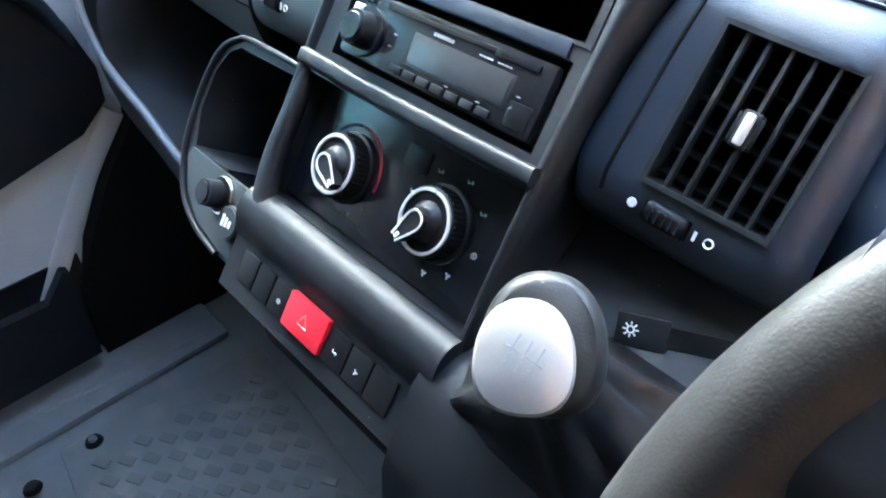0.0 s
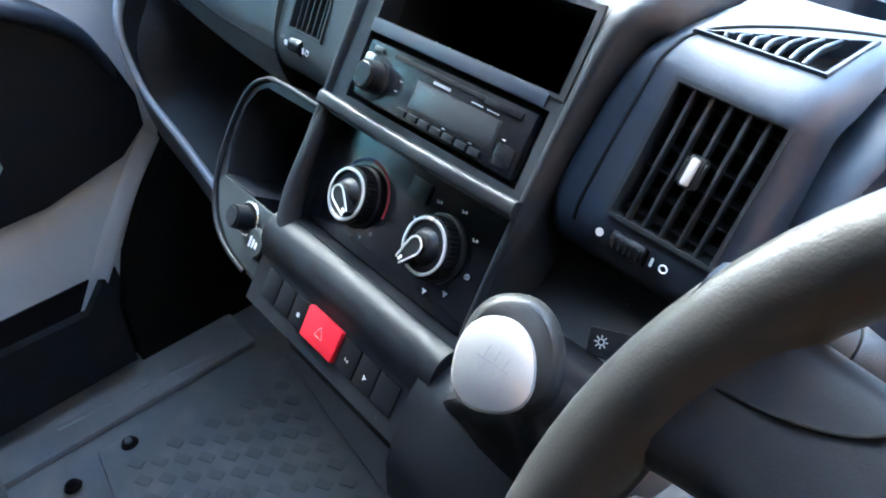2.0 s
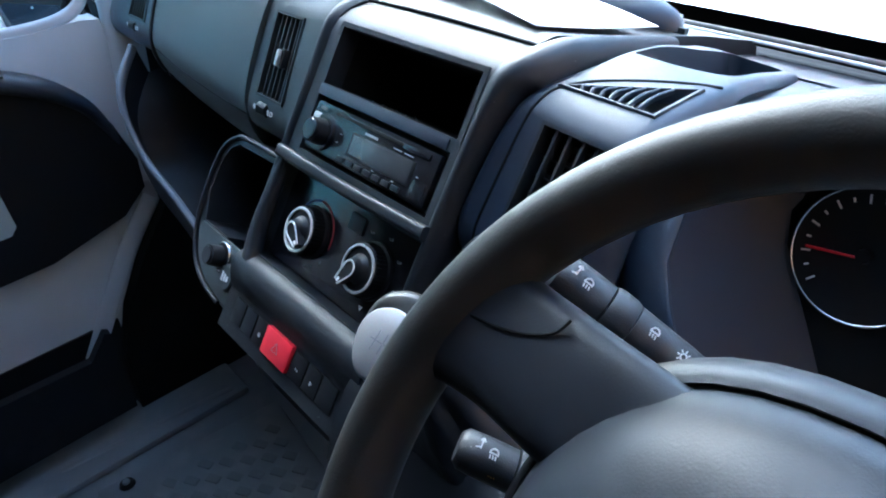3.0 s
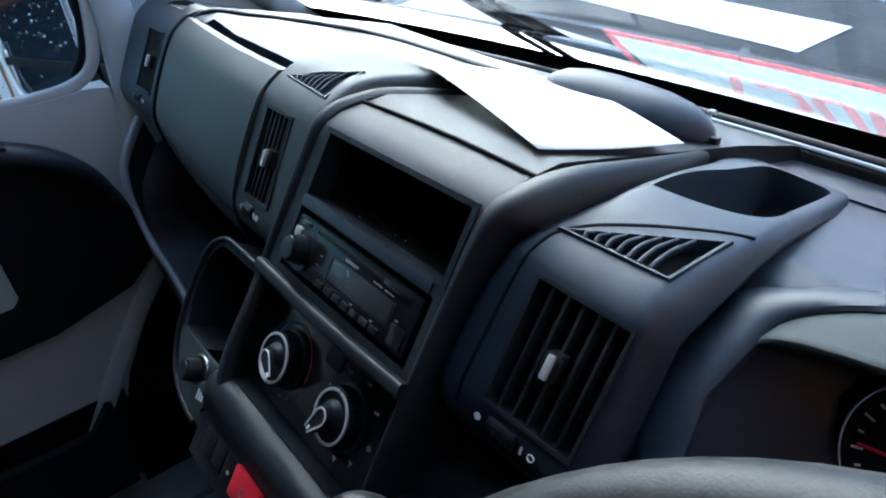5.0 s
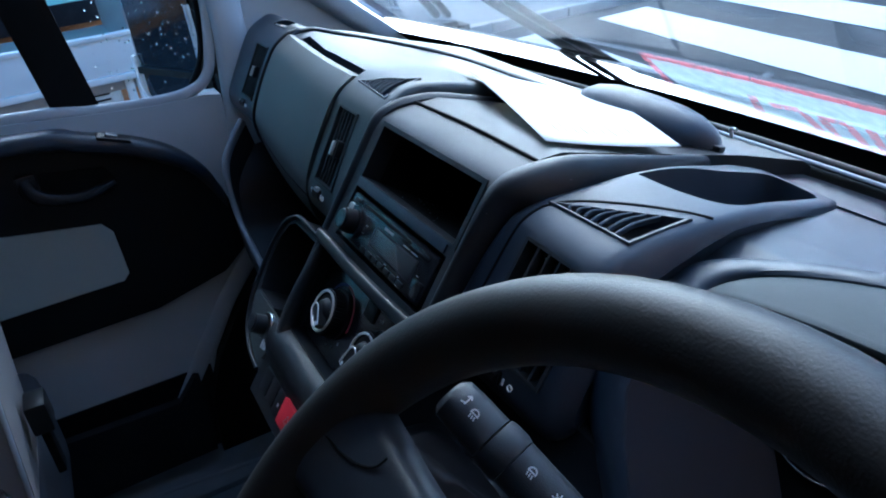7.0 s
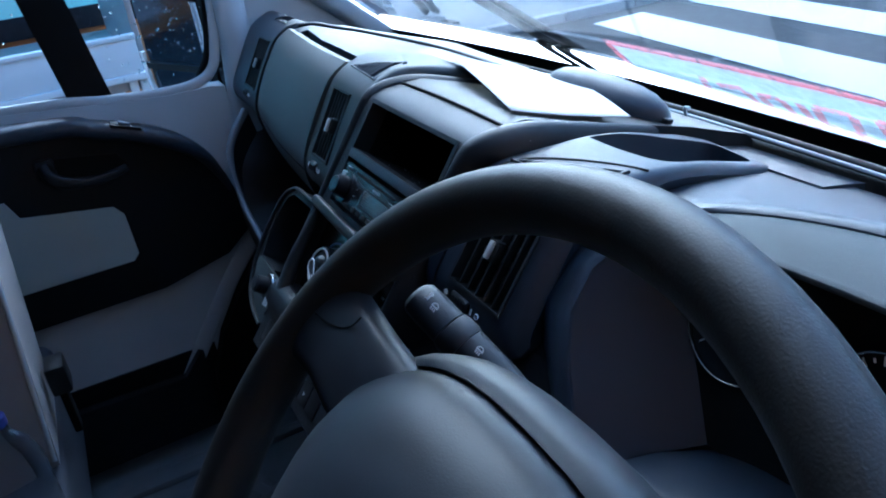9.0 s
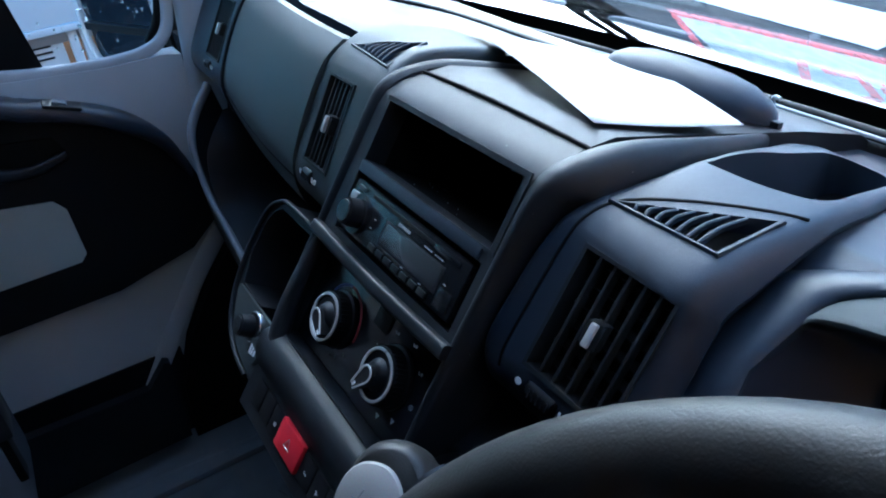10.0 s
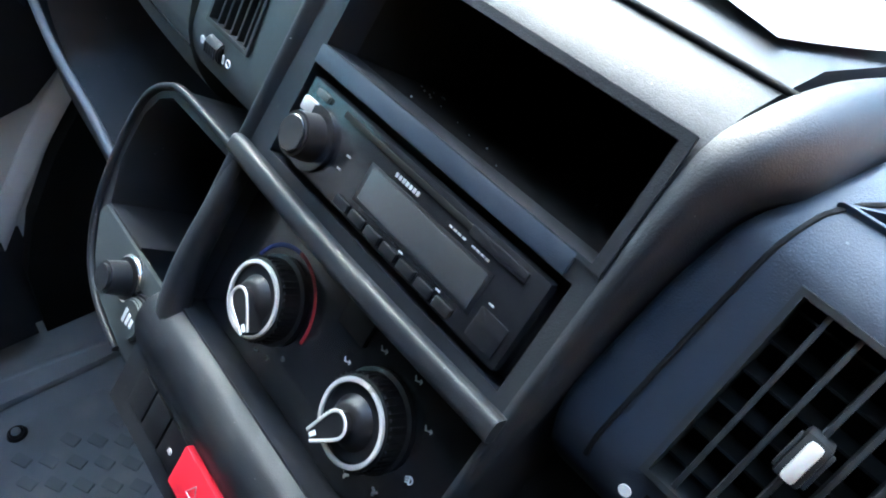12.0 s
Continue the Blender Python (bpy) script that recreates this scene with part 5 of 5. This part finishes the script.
for x, y, w, h in ((0, 0, 0.018, 0.0008), (-0.009, 0, 0.0008, 0.014), (0, 0, 0.0008, 0.014), (0.009, 0, 0.0008, 0.014)):
    add_box(bm, (0, 0, 0), (w, h, 0.0008), 0, gm @ pose(-0.0065, -0.006, 0.0264, 0, 0, -28) @ pose(0.62 * x, 0.62 * y, 0))
part("shift_pattern", bm, PRINT, gear, smooth=0)
foot = Vector((0.165, -0.03, 0.75))
part("stem", sweep([GK - vv * 0.02, (0.185, -0.065, 0.79), foot], 0.03, 0.03), BLACK, gear)
rings = []
for t in range(13):
    k = t / 12
    c = Vector((0.188, -0.072, 0.815)).lerp(Vector((0.19, -0.048, 0.752)), k)
    aw, bw, ex = 0.019 + 0.062 * k ** 1.4, 0.019 + 0.028 * k ** 1.4, 1.0 - 0.5 * k
    ring = []
    for i in range(48):
        a = 2 * math.pi * i / 48
        ca, sa = math.cos(a), math.sin(a)
        fold = 1 + 0.13 * math.sin(math.pi * k) * math.sin(6 * a + 3.5 * k) + 0.05 * math.sin(11 * a - 5 * k) * k * (1 - k) * 3
        u, v = aw * fold * math.copysign(abs(ca) ** ex, ca), bw * fold * math.copysign(abs(sa) ** ex, sa)
        ring.append(c + Vector((u, v, 0.32 * v)))
    rings.append(ring)
part("gaiter", loft(rings), BLACK, gear, "creased black gaiter")
hs = axes((0.185, 0.009, 0.774), (0.9, 0.35, 0.1), (-0.2, 0.66, 0.7))
bt = part("level_switch", box((0, 0, 0), (0.03, 0.018, 0.006), 0.0015, hs), BLACK, gear)
part("symbol", icon("sun", 0.009, hs @ pose(-0.006, 0, 0.0034)), WHITE, bt, smooth=0)
part("track", span(0.013, 0.05, -0.006, 0.006, -0.002, 0.0015, 0.001, hs), DEEP, bt)

# ---- things on the dash ----
PC = [Vector((-0.189, 0.223, 0.962)), Vector((0.090, 0.145, 0.966)), Vector((0.122, 0.262, 0.938)), Vector((-0.06, 0.32, 0.932))]
sheet = bmesh.new()
gv = [[sheet.verts.new(PC[0].lerp(PC[1], i / 14).lerp(PC[3].lerp(PC[2], i / 14), j / 8) + Vector((0, 0, 0.003 * math.sin(math.pi * i / 14) - 0.002 * math.sin(math.pi * j / 8)))) for i in range(15)] for j in range(9)]
for j in range(8):
    for i in range(14):
        sheet.faces.new((gv[j][i], gv[j][i + 1], gv[j + 1][i + 1], gv[j + 1][i]))
paper = thing("paper_sheet", "white printed paper sheet lying on the dashboard", "paper")
pob = part("sheet", sheet, PAPER, paper)
pob.modifiers.new("thick", 'SOLIDIFY').thickness = 0.0004
for k in range(9):
    j = 0.18 + 0.07 * k
    for i0, i1 in ((0.55, 0.68), (0.70, 0.74), (0.76, 0.9)):
        a = PC[0].lerp(PC[1], i0).lerp(PC[3].lerp(PC[2], i0), j)
        b = PC[0].lerp(PC[1], i1).lerp(PC[3].lerp(PC[2], i1), j)
        part("print_line", box((0, 0, 0), ((b - a).length, 0.0015, 0.0002), 0, axes((a + b) / 2 + Vector((0, 0, 0.0028 * math.sin(math.pi * (i0 + i1) / 2) - 0.002 * math.sin(math.pi * j) + 0.0006)), b - a, (0, 1, -0.25))), FAINT, paper, smooth=0)

H0, H1 = Vector((-0.066, 0.290, 0.932)), Vector((0.088, 0.323, 0.912))
hm = axes((H0 + H1) / 2 + Vector((0, 0.012, -0.004)), H1 - H0, (0, 1, -0.28))
hump = thing("sensor_hump", "blue-grey plastic hump on the dash top", "dash cover")
part("cover", loft([[hm @ Vector((0.09 * u, 0.034 * (1 - abs(u) ** 2.6) ** 0.5 * math.cos(a) - 0.006 * u, 0.029 * (1 - abs(u) ** 3.0) ** 0.5 * math.sin(a))) for a in [math.pi * i / 16 for i in range(17)]] for u in [-0.999, -0.97, -0.9, -0.75, -0.5, -0.2, 0.1, 0.4, 0.65, 0.85, 0.95, 0.999]], closed=False), TOP, hump)
part("foot_clip", box((0, 0, 0), (0.012, 0.012, 0.008), 0.002, hm @ pose(0.088, -0.008, 0.001)), BLACK, hump)
part("hook", sweep([(0.018, 0.440, 0.862), (0.02, 0.433, 0.882), (0.03, 0.430, 0.885)], 0.004, 0.004), PALE, seal)

# ---- wipers ----
for pts, lab in (([ws(-0.240, 0.0), ws(-0.32, 0.15), ws(-0.36, 0.30), ws(-0.40, 0.45)], "black wiper arm and blade resting low"), ([ws(-0.60, 0.10), ws(-0.545, 0.20), ws(-0.56, 0.27), ws(-0.60, 0.4)], "short black wiper blade by the pillar")):
    e = thing("windscreen_wiper", lab, "wiper", "windscreen wipers")
    off = Vector((0, 0.014, 0.016))
    part("arm", sweep([Vector(p) + off for p in pts], 0.02, 0.012, up=(0, 0.65, 0.76)), BLACK, e)
    part("blade", sweep([Vector(p) + off * 0.7 + Vector((-0.03, 0, 0)) for p in pts[:]], 0.012, 0.014, up=(0, 0.65, 0.76)), DEEP, e)

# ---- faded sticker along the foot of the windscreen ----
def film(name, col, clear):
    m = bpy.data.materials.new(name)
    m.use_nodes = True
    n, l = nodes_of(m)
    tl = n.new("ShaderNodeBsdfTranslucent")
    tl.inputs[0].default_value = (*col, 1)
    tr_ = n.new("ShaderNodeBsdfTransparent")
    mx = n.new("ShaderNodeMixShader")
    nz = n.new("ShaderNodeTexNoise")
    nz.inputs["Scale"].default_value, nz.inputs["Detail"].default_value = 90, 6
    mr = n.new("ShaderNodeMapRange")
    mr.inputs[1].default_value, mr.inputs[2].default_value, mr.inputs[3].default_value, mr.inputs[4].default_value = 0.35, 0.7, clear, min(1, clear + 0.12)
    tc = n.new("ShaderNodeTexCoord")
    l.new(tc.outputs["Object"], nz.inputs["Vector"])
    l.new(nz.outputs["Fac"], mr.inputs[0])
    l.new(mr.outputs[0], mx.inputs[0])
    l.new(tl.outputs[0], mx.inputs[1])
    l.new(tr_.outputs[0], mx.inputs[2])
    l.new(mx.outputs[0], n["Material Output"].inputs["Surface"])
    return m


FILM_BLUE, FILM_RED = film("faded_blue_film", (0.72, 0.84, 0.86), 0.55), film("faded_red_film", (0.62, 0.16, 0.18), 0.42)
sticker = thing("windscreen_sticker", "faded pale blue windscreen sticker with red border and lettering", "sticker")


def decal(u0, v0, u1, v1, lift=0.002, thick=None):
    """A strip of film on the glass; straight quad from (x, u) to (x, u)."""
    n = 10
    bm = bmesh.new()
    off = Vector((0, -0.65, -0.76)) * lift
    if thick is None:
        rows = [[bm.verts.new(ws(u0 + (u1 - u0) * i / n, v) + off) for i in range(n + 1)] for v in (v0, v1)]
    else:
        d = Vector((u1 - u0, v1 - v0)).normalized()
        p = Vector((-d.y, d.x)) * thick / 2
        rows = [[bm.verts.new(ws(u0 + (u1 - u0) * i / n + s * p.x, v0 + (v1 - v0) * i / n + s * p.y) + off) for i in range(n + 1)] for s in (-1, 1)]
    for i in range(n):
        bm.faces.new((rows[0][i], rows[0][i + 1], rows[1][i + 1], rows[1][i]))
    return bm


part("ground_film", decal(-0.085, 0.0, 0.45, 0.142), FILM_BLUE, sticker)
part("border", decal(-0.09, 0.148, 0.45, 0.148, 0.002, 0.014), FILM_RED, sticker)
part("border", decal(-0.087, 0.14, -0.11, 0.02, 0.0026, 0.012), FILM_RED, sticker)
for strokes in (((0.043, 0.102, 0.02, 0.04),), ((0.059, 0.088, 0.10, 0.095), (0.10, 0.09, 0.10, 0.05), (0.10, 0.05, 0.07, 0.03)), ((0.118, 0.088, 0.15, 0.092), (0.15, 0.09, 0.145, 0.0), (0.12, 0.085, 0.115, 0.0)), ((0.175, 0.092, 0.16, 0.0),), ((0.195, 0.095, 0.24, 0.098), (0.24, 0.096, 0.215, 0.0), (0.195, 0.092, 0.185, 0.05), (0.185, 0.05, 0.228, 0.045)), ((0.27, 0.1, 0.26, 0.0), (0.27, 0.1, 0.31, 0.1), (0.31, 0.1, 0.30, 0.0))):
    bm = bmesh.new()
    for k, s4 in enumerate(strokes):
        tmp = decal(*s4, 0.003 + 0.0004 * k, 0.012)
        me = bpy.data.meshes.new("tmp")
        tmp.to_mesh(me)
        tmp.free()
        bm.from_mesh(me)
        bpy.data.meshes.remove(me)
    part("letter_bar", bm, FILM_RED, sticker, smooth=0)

# ---- passenger seat and what lies on it ----
seat = thing("passenger_seat", "dark cloth passenger seat", "seat")
part("cushion", bevel_all(span(-0.78, -0.15, -0.95, -0.40, 0.25, 0.46), 0.04, 4), SEAT, seat)
part("seat_base", span(-0.72, -0.2, -0.9, -0.45, 0.09, 0.25), DEEP, seat)
part("backrest", bevel_all(span(-0.78, -0.15, -1.15, -0.95, 0.4, 1.1), 0.05, 4), SEAT, seat)
panel = thing("beige_panel", "pale beige padded panel standing on the seat", "padded panel")
part("pad", bevel_all(loft([[(x, y, z) for x, y in ((-0.56, -0.46), (-0.36, -0.46), (-0.36, y0), (-0.56, y0))] for z, y0 in ((0.46, -0.400), (0.62, -0.386), (0.8, -0.370), (1.0, -0.358))]), 0.012, 3), BEIGE, panel)
part("piping", sweep([(-0.361, -0.404, 0.47), (-0.361, -0.390, 0.62), (-0.361, -0.374, 0.8), (-0.361, -0.362, 0.985)], 0.007, 0.007, up=(1, 0, 0)), PALE, panel)
bottle = thing("water_bottle", "clear plastic water bottle with a blue cap", "bottle")
bmx = pose(-0.24, -0.425, 0.46)
part("body", loft([[bmx @ Vector((rr * math.cos(a), rr * math.sin(a), z)) for a in [2 * math.pi * k / 28 for k in range(28)]] for rr, z in ((0.03, 0), (0.036, 0.008), (0.036, 0.05), (0.0345, 0.055), (0.036, 0.06), (0.036, 0.11), (0.03, 0.135), (0.014, 0.16), (0.013, 0.17))]), BOTTLE, bottle)
part("cap", cyl((0, 0, 0.17), 0.015, 0.015, 0.016, bmx, 24, 0.002), BLUELINE, bottle)
buckle = thing("belt_buckle", "black seat belt buckle beside the seat", "belt buckle")
part("stalk", box((-0.47, -0.372, 0.5), (0.03, 0.012, 0.12), 0.003), DEEP, buckle)
part("catch", box((-0.47, -0.370, 0.545), (0.05, 0.03, 0.05), 0.006), BLACK, buckle)
